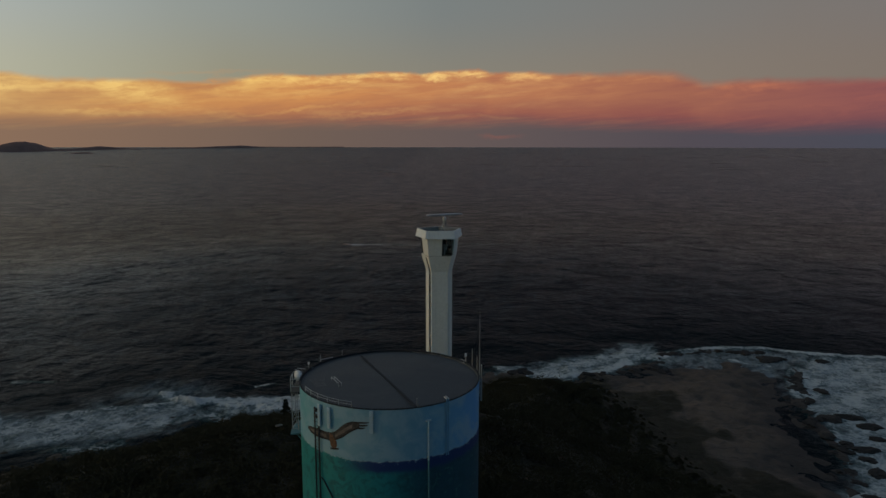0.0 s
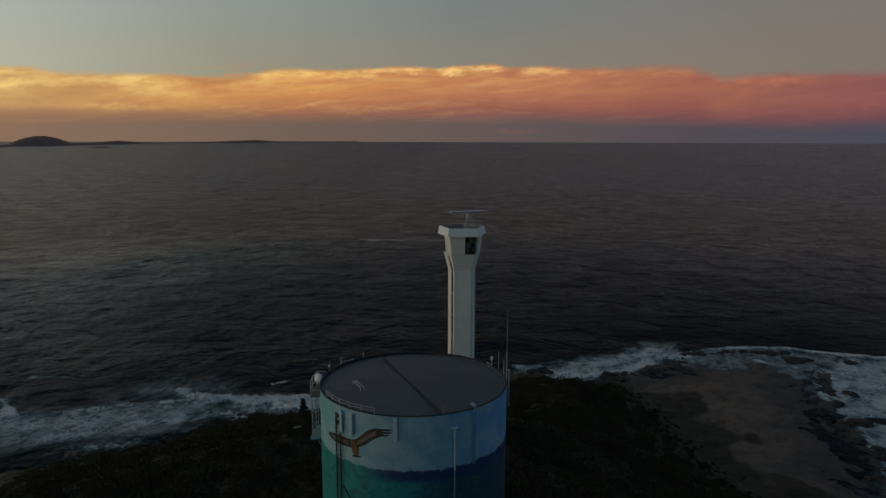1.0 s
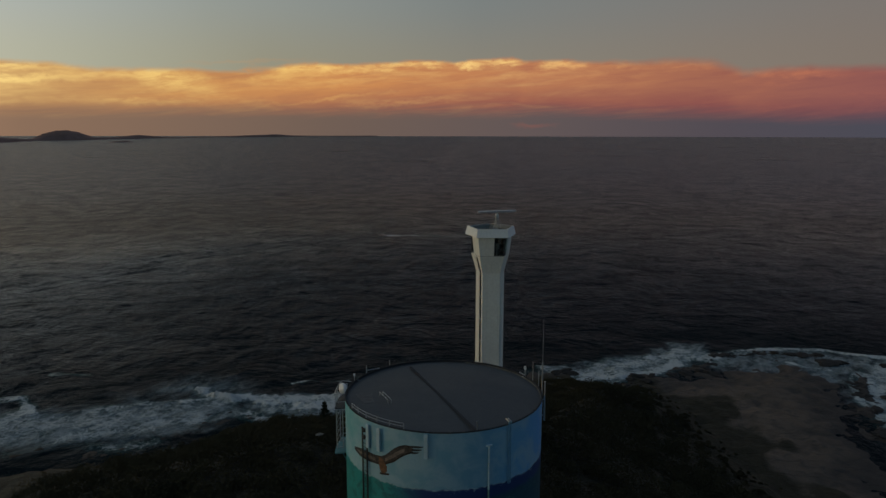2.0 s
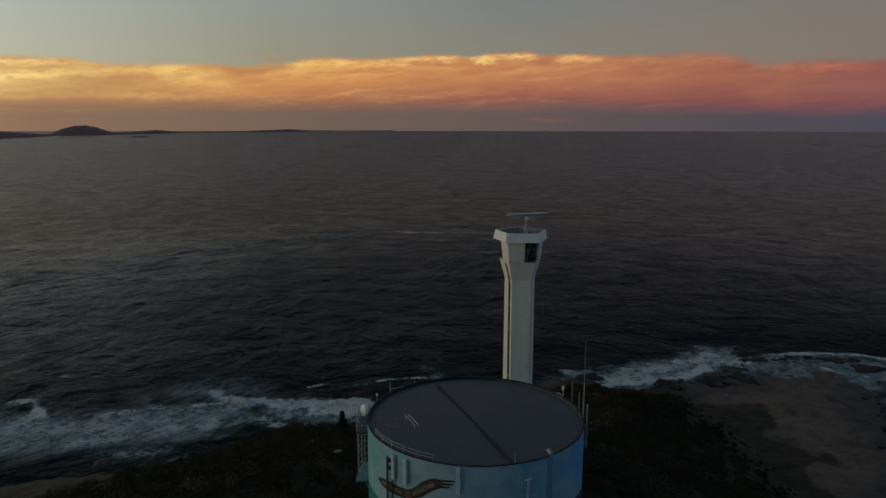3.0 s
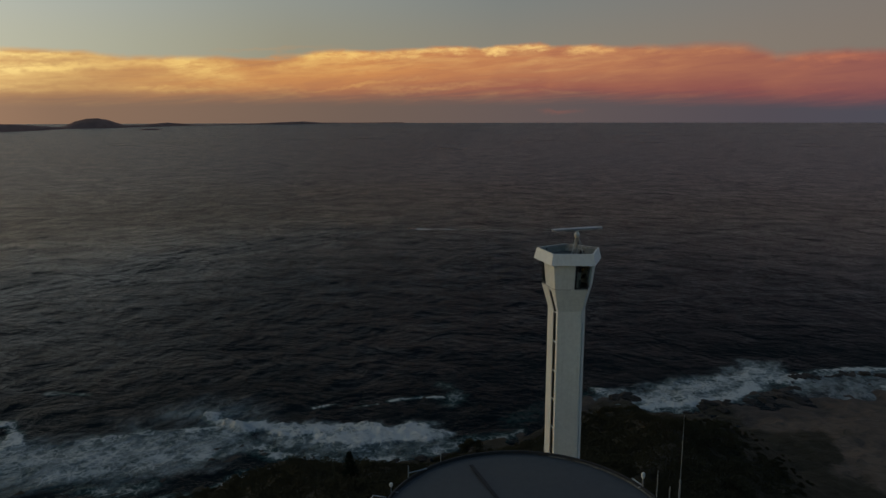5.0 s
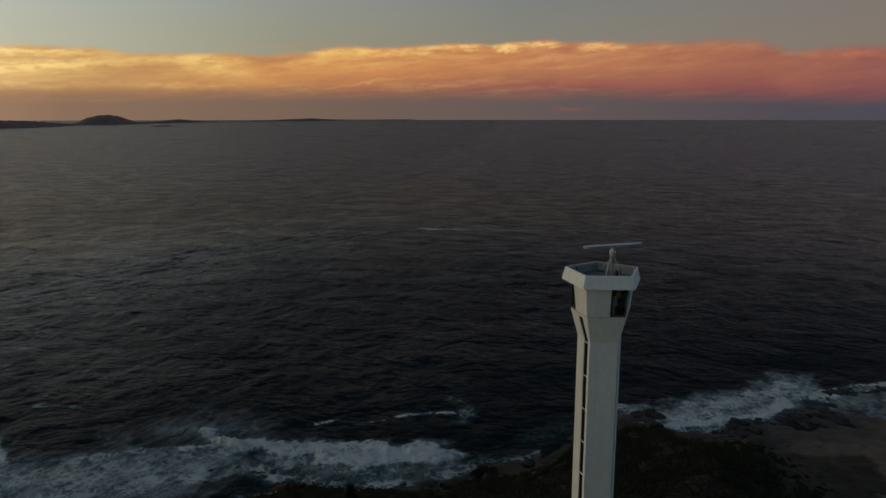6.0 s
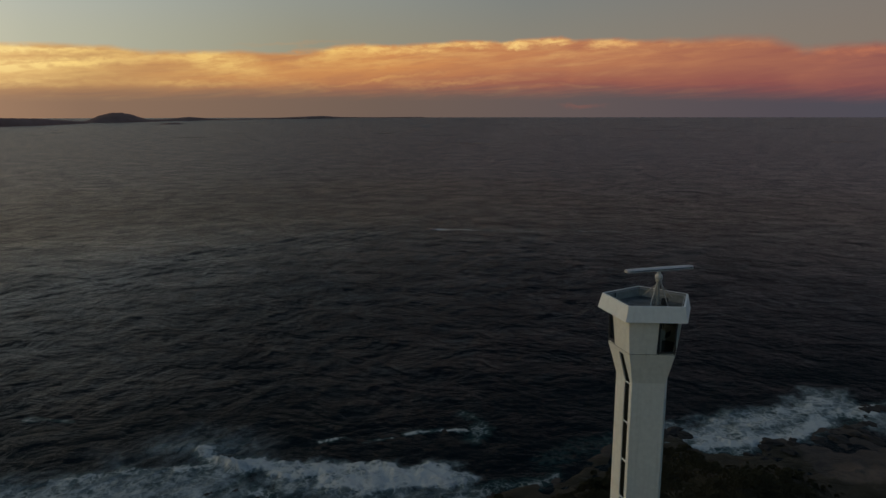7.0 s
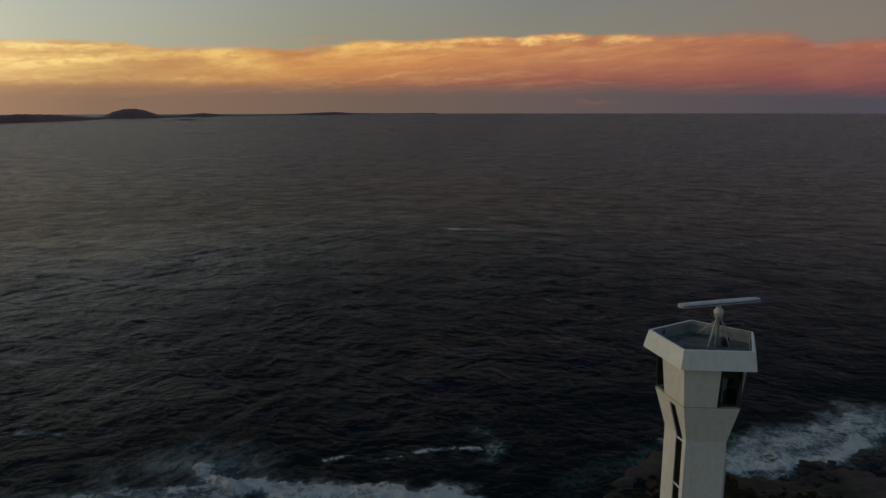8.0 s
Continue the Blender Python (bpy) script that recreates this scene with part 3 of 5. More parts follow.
def sheet(name, verts, faces, material, smooth=True, **fields):
    """A large mesh from arrays, with float fields on its points."""
    me = bpy.data.meshes.new(name)
    me.vertices.add(len(verts))
    me.vertices.foreach_set("co", np.asarray(verts, dtype=np.float32).ravel())
    faces = np.asarray(faces, dtype=np.int32)
    k = faces.shape[1]
    me.loops.add(faces.size)
    me.loops.foreach_set("vertex_index", faces.ravel())
    me.polygons.add(len(faces))
    me.polygons.foreach_set("loop_start", np.arange(0, faces.size, k, dtype=np.int32))
    me.polygons.foreach_set("loop_total", np.full(len(faces), k, dtype=np.int32))
    me.polygons.foreach_set("use_smooth", np.full(len(faces), smooth))
    for key, values in fields.items():
        me.attributes.new(key, "FLOAT", "POINT").data.foreach_set("value", np.asarray(values, dtype=np.float32))
    me.update(calc_edges=True)
    me.validate()
    me.materials.append(material)
    return new(name, me)


def smooth01(v):
    v = np.clip(v, 0, 1)
    return v * v * (3 - 2 * v)


def segment_distance(px, py, line):
    """Distance of points to a polyline."""
    best = np.full(px.shape, 1e9)
    for (ax, ay), (bx, by) in zip(line[:-1], line[1:]):
        dx, dy = bx - ax, by - ay
        s = np.clip(((px - ax) * dx + (py - ay) * dy) / (dx * dx + dy * dy), 0, 1)
        best = np.minimum(best, np.hypot(px - ax - s * dx, py - ay - s * dy))
    return best


def inside_distance(px, py, poly):
    """Distance to a closed outline, positive inside."""
    ring = list(poly) + [poly[0]]
    d = segment_distance(px, py, ring)
    odd = np.zeros(px.shape, dtype=bool)
    for (ax, ay), (bx, by) in zip(ring[:-1], ring[1:]):
        if ay != by:
            odd ^= ((ay > py) != (by > py)) & (px < (bx - ax) * (py - ay) / (by - ay) + ax)
    return np.where(odd, d, -d)


def rough_field(px, py, size, octaves=4, seed=1):
    """Smooth random relief, about -1..1, from turned sine products."""
    g = np.random.default_rng(seed)
    out = np.zeros(px.shape)
    amp, total = 1.0, 0.0
    for _ in range(octaves):
        for _ in range(3):
            a, p1, p2, s = g.uniform(0, 6.28), g.uniform(0, 6.28), g.uniform(0, 6.28), size * g.uniform(0.7, 1.4)
            c, d = math.cos(a), math.sin(a)
            out += amp * np.sin((px * c + py * d) * 6.28 / s + p1 + 1.3 * np.sin((py * c - px * d) * 6.28 / (s * 1.7) + p2))
        total += amp * 1.7
        size, amp = size * 0.47, amp * 0.55
    return out / total


# ---- headland ----
SHORE = [(-190, 80), (-130, 106), (-92, 123), (-80, 128), (-70, 127), (-64, 130), (-61, 139), (-57, 147), (-47, 142), (-32, 140), (-21, 143), (-13, 149), (2, 158),
         (6, 167), (13, 175), (20, 174), (23, 168), (30, 167), (40, 175), (49, 180), (56, 182), (66, 190), (78, 195), (92, 193), (96, 184),
         (90, 166), (83, 151), (80, 133), (75, 118), (74, 104), (96, 72), (140, 40), (180, -60), (180, -170), (-190, -170)]
PLANTED = [(-190, 62), (-120, 96), (-92, 113), (-82, 119), (-72, 122), (-62, 123), (-56, 125), (-52, 131), (-43, 138), (-22, 138), (-10, 143), (1, 151), (7, 160), (13, 168), (20, 168), (27, 163.5), (36, 164), (42, 160),
           (44, 148), (46, 134), (47, 121), (50, 112), (53, 100), (63, 76), (90, 20), (100, -170), (-190, -170)]


REEF = [(60, 179), (66, 176.5), (79, 175), (86, 171), (95, 180), (101, 185), (92, 190), (84, 192), (70, 192), (61, 188)]


def ground_height(px, py):
    shore = inside_distance(px, py, SHORE)
    plants = inside_distance(px, py, PLANTED)
    shelf = 0.3 + 1.0 * smooth01((shore - 4) / 20) + 0.4 * rough_field(px, py, 16, 4, 3) + 0.3 * rough_field(px, py, 5.5, 3, 5) - 0.6 * smooth01((-38 - px) / 12)
    shelf = shelf - 0.35 * smooth01((px - 40) / 8) * np.exp(-((shore - 5) / 4) ** 2)
    shelf = np.where(shore < 0, np.maximum(-4.0, 0.1 + shore * 0.45 + 0.5 * rough_field(px, py, 9, 3, 6)), shelf)
    reef = inside_distance(px, py, REEF)
    shelf = shelf - 0.75 * smooth01((reef + 1.5) / 4) * (0.75 + 0.5 * rough_field(px, py, 7, 3, 31))
    hill = (3.6 - 2.2 * smooth01((px - 2) / 8)) * smooth01(plants / 6) * (1 - 0.6 * smooth01((-52 - px) / 10)) + 14.8 * smooth01(plants / 52) * (1 - 0.7 * smooth01((-52 - px) / 22)) + 0.5 * rough_field(px, py, 22, 3, 8) * smooth01(plants / 10)
    return np.where(plants > 0, shelf + hill, shelf), shore, plants


def build_ground():
    xs, ys = np.arange(-190, 181, 1.3), np.arange(-170, 206, 1.3)
    gx, gy = np.meshgrid(xs, ys)
    z, shore, plants = ground_height(gx, gy)
    nx, ny = len(xs), len(ys)
    idx = np.arange(nx * ny).reshape(ny, nx)
    faces = np.stack([idx[:-1, :-1], idx[:-1, 1:], idx[1:, 1:], idx[1:, :-1]], -1).reshape(-1, 4)
    wet = np.maximum(1 - smooth01((z - 0.35) / 0.9), np.maximum(0.95 * smooth01((27 - gx) / 9), 0.85 * smooth01((gy - 161) / 6) * smooth01((60 - gx) / 8)))
    ob = sheet("ground", np.stack([gx, gy, z], -1).reshape(-1, 3), faces, GROUND,
               plants=smooth01((plants + 15 + 9 * rough_field(gx, gy, 30, 3, 12)) / 17).ravel(), wet=wet.ravel())
    tagged(ob, "dark scrubby headland with a brown tidal rock shelf", "ground", kind="structure")


build_ground()


# ---- sea ----
FOAM = [  # polyline, half width, strength, lift
    ([(-112, 150), (-104, 151), (-98, 144), (-93, 138)], 1.8, 0.9, 0.4),
    ([(-107, 167), (-98, 167)], 1.0, 0.58, 0.2),
    ([(-86, 145), (-75, 150), (-64, 152), (-57, 156)], 2.0, 0.8, 0.2),
    ([(-66, 158.5), (-62, 154.5), (-56, 152)], 2.2, 1.05, 1.0),
    ([(-60, 126), (-54, 129), (-50, 135), (-45, 139), (-41, 143)], 2.2, 0.72, 0.1),
    ([(-46, 164), (-42, 166), (-38, 164.3), (-33, 167.3)], 0.8, 0.8, 0.1),
    ([(-31, 168.4), (-28, 170), (-24, 171.2), (-19.5, 171.4)], 1.0, 0.92, 0.1),
    ([(-20.5, 180), (-16, 176), (-17, 168)], 2.6, 0.62, 0.0),
    ([(-4, 160), (4, 170)], 4.0, 0.3, 0.0),
    ([(16, 178), (21, 179)], 2.4, 0.85, 0.2),
    ([(23, 169.5), (33, 171.5), (43.5, 176.5), (49, 182), (55, 187), (62, 190.5)], 2.6, 1.12, 0.3),
    ([(62.5, 191.5), (70, 195.6), (86, 197.6), (93, 197.4), (105, 191.6), (120, 188.5), (150, 181)], 1.9, 1.0, 0.3),
    ([(94, 181), (88, 169), (84.5, 159), (83.5, 149), (84, 142), (79.5, 132), (80.5, 126), (77, 118), (69, 108)], 1.1, 0.78, 0.1),
    ([(80, 186), (82.5, 182.5), (88, 180)], 1.4, 0.9, 0.1),
    ([(-54, 407.4), (-50, 408.6), (-46, 408.2)], 2.2, 1.2, 0.0),
    ([(-46, 408.2), (-24, 408.6)], 1.5, 0.98, 0.0),
    ([(-24, 408.6), (4, 409.2)], 1.3, 0.86, 0.0),
    ([(4, 409.2), (40, 410.2)], 1.2, 0.72, 0.0),
]
BOW_WAVES, BOW_TURN = [(-230, 190), (-182, 258), (-163, 285), (-150, 308), (-139, 338), (-110, 368), (-81, 400)], 149.5
SURF = [  # outline, soft edge, foam, wash, lift
    ([(-190, 88), (-130, 112), (-89, 128), (-80, 130), (-68, 132), (-60, 138), (-54, 146), (-56, 155), (-64, 151), (-75, 149), (-88, 145), (-98, 143), (-130, 134), (-190, 116)], 5.0, 0.68, 1.0, 0.0),
    ([(-62, 153.5), (-54, 156.5), (-44, 156.2), (-35, 157), (-20, 158.5), (-16.5, 154), (-20, 149), (-34, 146.5), (-46, 150), (-56, 152)], 2.0, 1.08, 1.0, 0.5),
    ([(-56, 151), (-45, 152), (-18, 152), (-16, 146), (-26, 143), (-40, 142.5), (-48, 145)], 3.0, 0.58, 0.6, 0.1),
    ([(15, 167), (23, 168.5), (33, 170.5), (44, 175.5), (49, 181), (55, 186.5), (63, 190), (62, 199), (56, 201), (47, 192), (34, 186.5), (24, 180), (16, 178)], 3.5, 0.74, 0.8, 0.2),
    ([(58, 180), (66, 177), (79, 175), (86, 171), (95, 181), (110, 188), (92, 196), (70, 194), (60, 189)], 2.5, 0.3, 0.75, 0.0),
    ([(95, 181), (88, 168), (84, 159), (83.5, 149), (84, 142), (79, 132), (80, 127), (77, 119), (69, 110), (80, 88), (160, 30), (190, 90), (160, 178), (120, 187), (104, 190)], 4.0, 0.78, 1.0, 0.0),
    ([(-82, 153), (-73, 166), (-58, 165), (-53, 156), (-64, 153)], 6.0, 0.3, 0.5, 0.0),
]


def far_rise(r):
    """Lifts the far sea to the true dip of the horizon."""
    return 40.0 * np.clip((r - 2500) / 2450, 0, 1) ** 2


def build_sea():
    fine = np.radians(np.linspace(-50, 50, 900))
    rest = np.radians(np.linspace(50, 310, 110)[1:-1])
    az = np.concatenate([fine, rest])
    rad = np.concatenate([[12, 24, 36, 46], np.geomspace(54, 330, 330), np.geomspace(330, 1500, 250)[1:], np.geomspace(1500, 4900, 100)[1:]])
    g, r = np.meshgrid(az, rad)
    px, py = r * np.sin(g), 60 + r * np.cos(g)
    z = far_rise(r)
    gen = np.random.default_rng(11)
    fade = np.clip(r / 60, 0, 1)
    shore = np.full(px.shape, -1e3)
    near = r < 330
    nx, ny = px[near], py[near]
    shore[near] = inside_distance(nx, ny, SHORE)
    calm = smooth01((-shore + 2) / 70)
    step = r * np.where(r < 330, 0.0056, np.where(r < 1500, 0.0061, 0.012))
    # wind chop over a low swell, in drifting groups
    for k in range(64):
        length = 2.6 * (1.05 ** k)
        if length < 9:
            a = math.radians(gen.normal(134, 38))
        elif length < 15:
            a = math.radians(gen.normal(148, 12) if k % 2 else gen.normal(112, 30))
        else:
            a = math.radians(gen.normal(100, 26))
        amp = 0.0068 * length * min(1.0, (9.0 / length) ** 1.4) * gen.uniform(0.6, 1.3)
        keep = np.clip(length / (2.4 * step) - 1, 0, 1)
        phase = (px * math.cos(a) + py * math.sin(a)) * 2 * math.pi / length + gen.uniform(0, 6.28)
        group = 0.62 + 0.38 * np.sin(px * gen.uniform(-1, 1) / 13 + py * gen.uniform(-1, 1) / 16 + gen.uniform(0, 6.28))
        s = np.sin(phase + 1.2 * np.sin(px / 31 + py / 23 + k) + (0.9 if length < 8 else 0.45) * np.sin(px / 9 - py / 13 + 2.1 * k))
        z = z + fade * keep * group * (0.35 + 0.65 * calm) * amp * (s + 0.25 * np.cos(2 * phase))
    # the boat's bow waves, crossing the chop in long even crests
    band = (r > 120) & (r < 480)
    bx, by = px[band], py[band]
    trail = np.exp(-(segment_distance(bx, by, BOW_WAVES) / 27) ** 2)
    for length, lean, amp in ((7.9, 0.0, 0.24), (5.3, -5.0, 0.05)):
        a = math.radians(BOW_TURN + lean)
        z[band] += amp * trail * np.sin((bx * math.cos(a) + by * math.sin(a)) * 2 * math.pi / length + 0.5 * np.sin(bx / 37 + by / 29))
    foam, wash, lift = np.zeros(nx.shape), np.zeros(nx.shape), np.zeros(nx.shape)
    swirl, patch, lump, bend = rough_field(nx, ny, 14, 3, 130), rough_field(nx, ny, 11, 4, 83), rough_field(nx, ny, 6, 3, 40), rough_field(nx, ny, 7, 4, 90)
    for outline, soft, bright, milky, high in SURF:
        e = smooth01(0.5 + (inside_distance(nx, ny, outline) + bend * min(soft, 3.0) * 0.8) / soft * 0.5)
        foam = np.maximum(foam, bright * e * (0.9 + 0.28 * patch))
        wash = np.maximum(wash, milky * e)
        lift += high * e ** 2 * (0.7 + 0.5 * lump)
    for line, width, strength, high in FOAM:
        if line[0][1] > 390:
            continue
        d = segment_distance(nx, ny, line) + swirl * min(width, 2.5) * 0.45 + bend * 0.5
        e = smooth01(1.15 - d / width * 0.9) * (0.9 + 0.25 * patch)
        foam = np.maximum(foam, strength * e)
        lift += high * e ** 2 * (0.7 + 0.5 * lump)
    ns = shore[near]
    edge = np.exp(-((ns + 1.0) / 2.6) ** 2) * (0.5 + 0.4 * rough_field(nx, ny, 21, 3, 21)) * np.where((nx > -2) & (nx < 24), 0.45, 1.0)
    foam = np.maximum(foam, np.where(ny > 90, edge, 0))
    all_foam, all_wash, all_lift = np.zeros(px.shape), np.zeros(px.shape), np.zeros(px.shape)
    all_foam[near], all_wash[near], all_lift[near] = foam, wash, lift
    # a boat's wake far out
    out = (r >= 330) & (r < 420)
    for line, width, strength, high in FOAM:
        if line[0][1] > 390:
            d = segment_distance(px[out], py[out], line)
            all_foam[out] = np.maximum(all_foam[out], strength * smooth01(1.15 - d / width * 0.9))
    shallow = np.zeros(px.shape)
    shallow[near] = smooth01((ns + 62) / 56) * (0.8 + 0.25 * rough_field(nx, ny, 25, 3, 17))
    n_az, n_r = len(az), len(rad)
    idx = np.arange(n_az * n_r).reshape(n_r, n_az)
    nxt = np.roll(idx, -1, axis=1)
    faces = np.stack([idx[:-1], idx[1:], nxt[1:], nxt[:-1]], -1).reshape(-1, 4)
    z = z + all_lift + 0.1
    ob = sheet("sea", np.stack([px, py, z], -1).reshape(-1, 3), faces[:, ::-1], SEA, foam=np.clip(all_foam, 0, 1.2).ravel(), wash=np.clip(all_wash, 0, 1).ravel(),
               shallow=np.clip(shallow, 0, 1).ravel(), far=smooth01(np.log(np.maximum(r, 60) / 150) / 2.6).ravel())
    tagged(ob, "dark choppy ocean with white surf along the rocks", "sea", kind="structure")


build_sea()


# ---- far coast on the horizon ----
REF = (-8.0, 30.0, 59.8)


def far_land(name, label, rows, depth):
    """A ridge of land from rows of azimuth, top and waterline angles, in degrees."""
    fine = []
    for (a0, t0, b0), (a1, t1, b1) in zip(rows[:-1], rows[1:]):
        k = max(2, int(abs(a1 - a0) / 0.12))
        fine += [(a0 + (a1 - a0) * i / k, t0 + (t1 - t0) * i / k, b0 + (b1 - b0) * i / k) for i in range(k)]
    fine.append(rows[-1])
    dist = np.linspace(2400, 4850, 2000)
    dip = (REF[2] - far_rise(dist)) / dist
    pts, faces = [], []
    profile = [(0.0, -0.15), (0.1, 0.35), (0.3, 0.75), (0.5, 1.0), (0.75, 0.8), (1.0, -0.2)]
    for i, (a, top, base) in enumerate(fine):
        r = float(dist[np.argmin(np.abs(dip - math.tan(radians(-base))))])
        crest = r + 0.5 * depth
        high = REF[2] + crest * math.tan(radians(top)) - float(far_rise(np.array(r)))
        high *= 1 + 0.02 * math.sin(a * 9.1) + 0.012 * math.sin(a * 23.7)
        for f, h in profile:
            d, w = r + f * depth, math.radians(a)
            wob = 1 + 0.015 * math.sin(a * 31 + f * 9) * (f > 0.05)
            pts.append((REF[0] + d * math.sin(w), REF[1] + d * math.cos(w), float(far_rise(np.array(r))) + high * h * wob))
    k = len(profile)
    for i in range(len(fine) - 1):
        for j in range(k - 1):
            faces.append((i * k + j, (i + 1) * k + j, (i + 1) * k + j + 1, i * k + j + 1))
    ob = part(name, shell(pts, faces), HILL, smooth=True)
    tagged(ob, label, "hill" if "hill" in name else "coast", kind="structure")


far_land("coast_west", "long low dark coast across the bay", [(-60, -0.2, -1.0), (-50, -0.25, -0.95), (-43, -0.3, -0.88), (-39.6, -0.32, -0.85), (-38.3, -0.21, -0.8), (-36.2, -0.26, -0.75), (-34.4, -0.39, -0.68), (-33.1, -0.5, -0.62)], 160)
far_land("hill", "rounded wooded hill rising from the far coast", [(-33.9, -0.55, -0.6), (-33.1, -0.40, -0.59), (-32.5, -0.11, -0.58), (-31.8, 0.09, -0.57), (-31.2, 0.16, -0.57), (-30.6, 0.11, -0.56), (-30.2, 0.02, -0.55), (-29.6, -0.2, -0.54), (-29.2, -0.34, -0.53), (-28.4, -0.45, -0.52)], 260)
far_land("coast_spit", "low dark spit of land with a small knoll", [(-29.6, -0.36, -0.54), (-27.9, -0.34, -0.49), (-27.0, -0.24, -0.47), (-26.2, -0.17, -0.45), (-25.4, -0.23, -0.43), (-24.6, -0.31, -0.42), (-22.9, -0.38, -0.4)], 120)
far_land("islet", "small flat dark islet off the far coast", [(-28.3, -0.72, -0.73), (-27.8, -0.62, -0.73), (-27.0, -0.60, -0.72), (-26.6, -0.7, -0.72)], 60)
far_land("coast_north", "faint low far coast on the horizon", [(-24, -0.36, -0.42), (-21, -0.3, -0.36), (-19.4, -0.24, -0.34), (-17.2, -0.15, -0.32), (-16.0, -0.11, -0.3), (-15.5, -0.15, -0.3), (-14.7, -0.2, -0.28), (-12, -0.22, -0.26), (-8, -0.2, -0.24)], 60)


# ---- control tower ----
TX, TY, T0, BASE_Z = -0.51, 95.48, 236.8, 17.0
P_TOP, P_BOT, SEAM, KINK = (3.19, 47.65), (3.47, 46.58), (2.63, 44.12), (1.94, 41.82)


def corner(r, k, z):
    a = radians(T0 + 72 * k)
    return Vector((r * math.cos(a), r * math.sin(a), z - BASE_Z))


def pent_rings(rings):
    """Five-sided tube through (radius, height) rings; the first and last ring may be joined by the caller."""
    pts = [corner(r, k, z) for r, z in rings for k in range(5)]
    faces = []
    for i in range(len(rings) - 1):
        for k in range(5):
            j = (k + 1) % 5
            faces.append((i * 5 + k, i * 5 + j, (i + 1) * 5 + j, (i + 1) * 5 + k))
    return pts, faces


def slab(quad, thick):
    """A plate: four outer corners, and the same pushed inwards."""
    n = (quad[1] - quad[0]).cross(quad[3] - quad[0]).normalized() * thick
    pts = list(quad) + [p - n for p in quad]
    return shell(pts, [(0, 1, 2, 3), (7, 6, 5, 4), (0, 4, 5, 1), (1, 5, 6, 2), (2, 6, 7, 3), (3, 7, 4, 0)])


def on_face(ring_a, ring_b, k, s, f):
    """A point on the face after corner k: s along it, f up it."""
    a = corner(ring_a[0], k, ring_a[1]).lerp(corner(ring_a[0], k + 1, ring_a[1]), s)
    b = corner(ring_b[0], k, ring_b[1]).lerp(corner(ring_b[0], k + 1, ring_b[1]), s)
    return a.lerp(b, f)


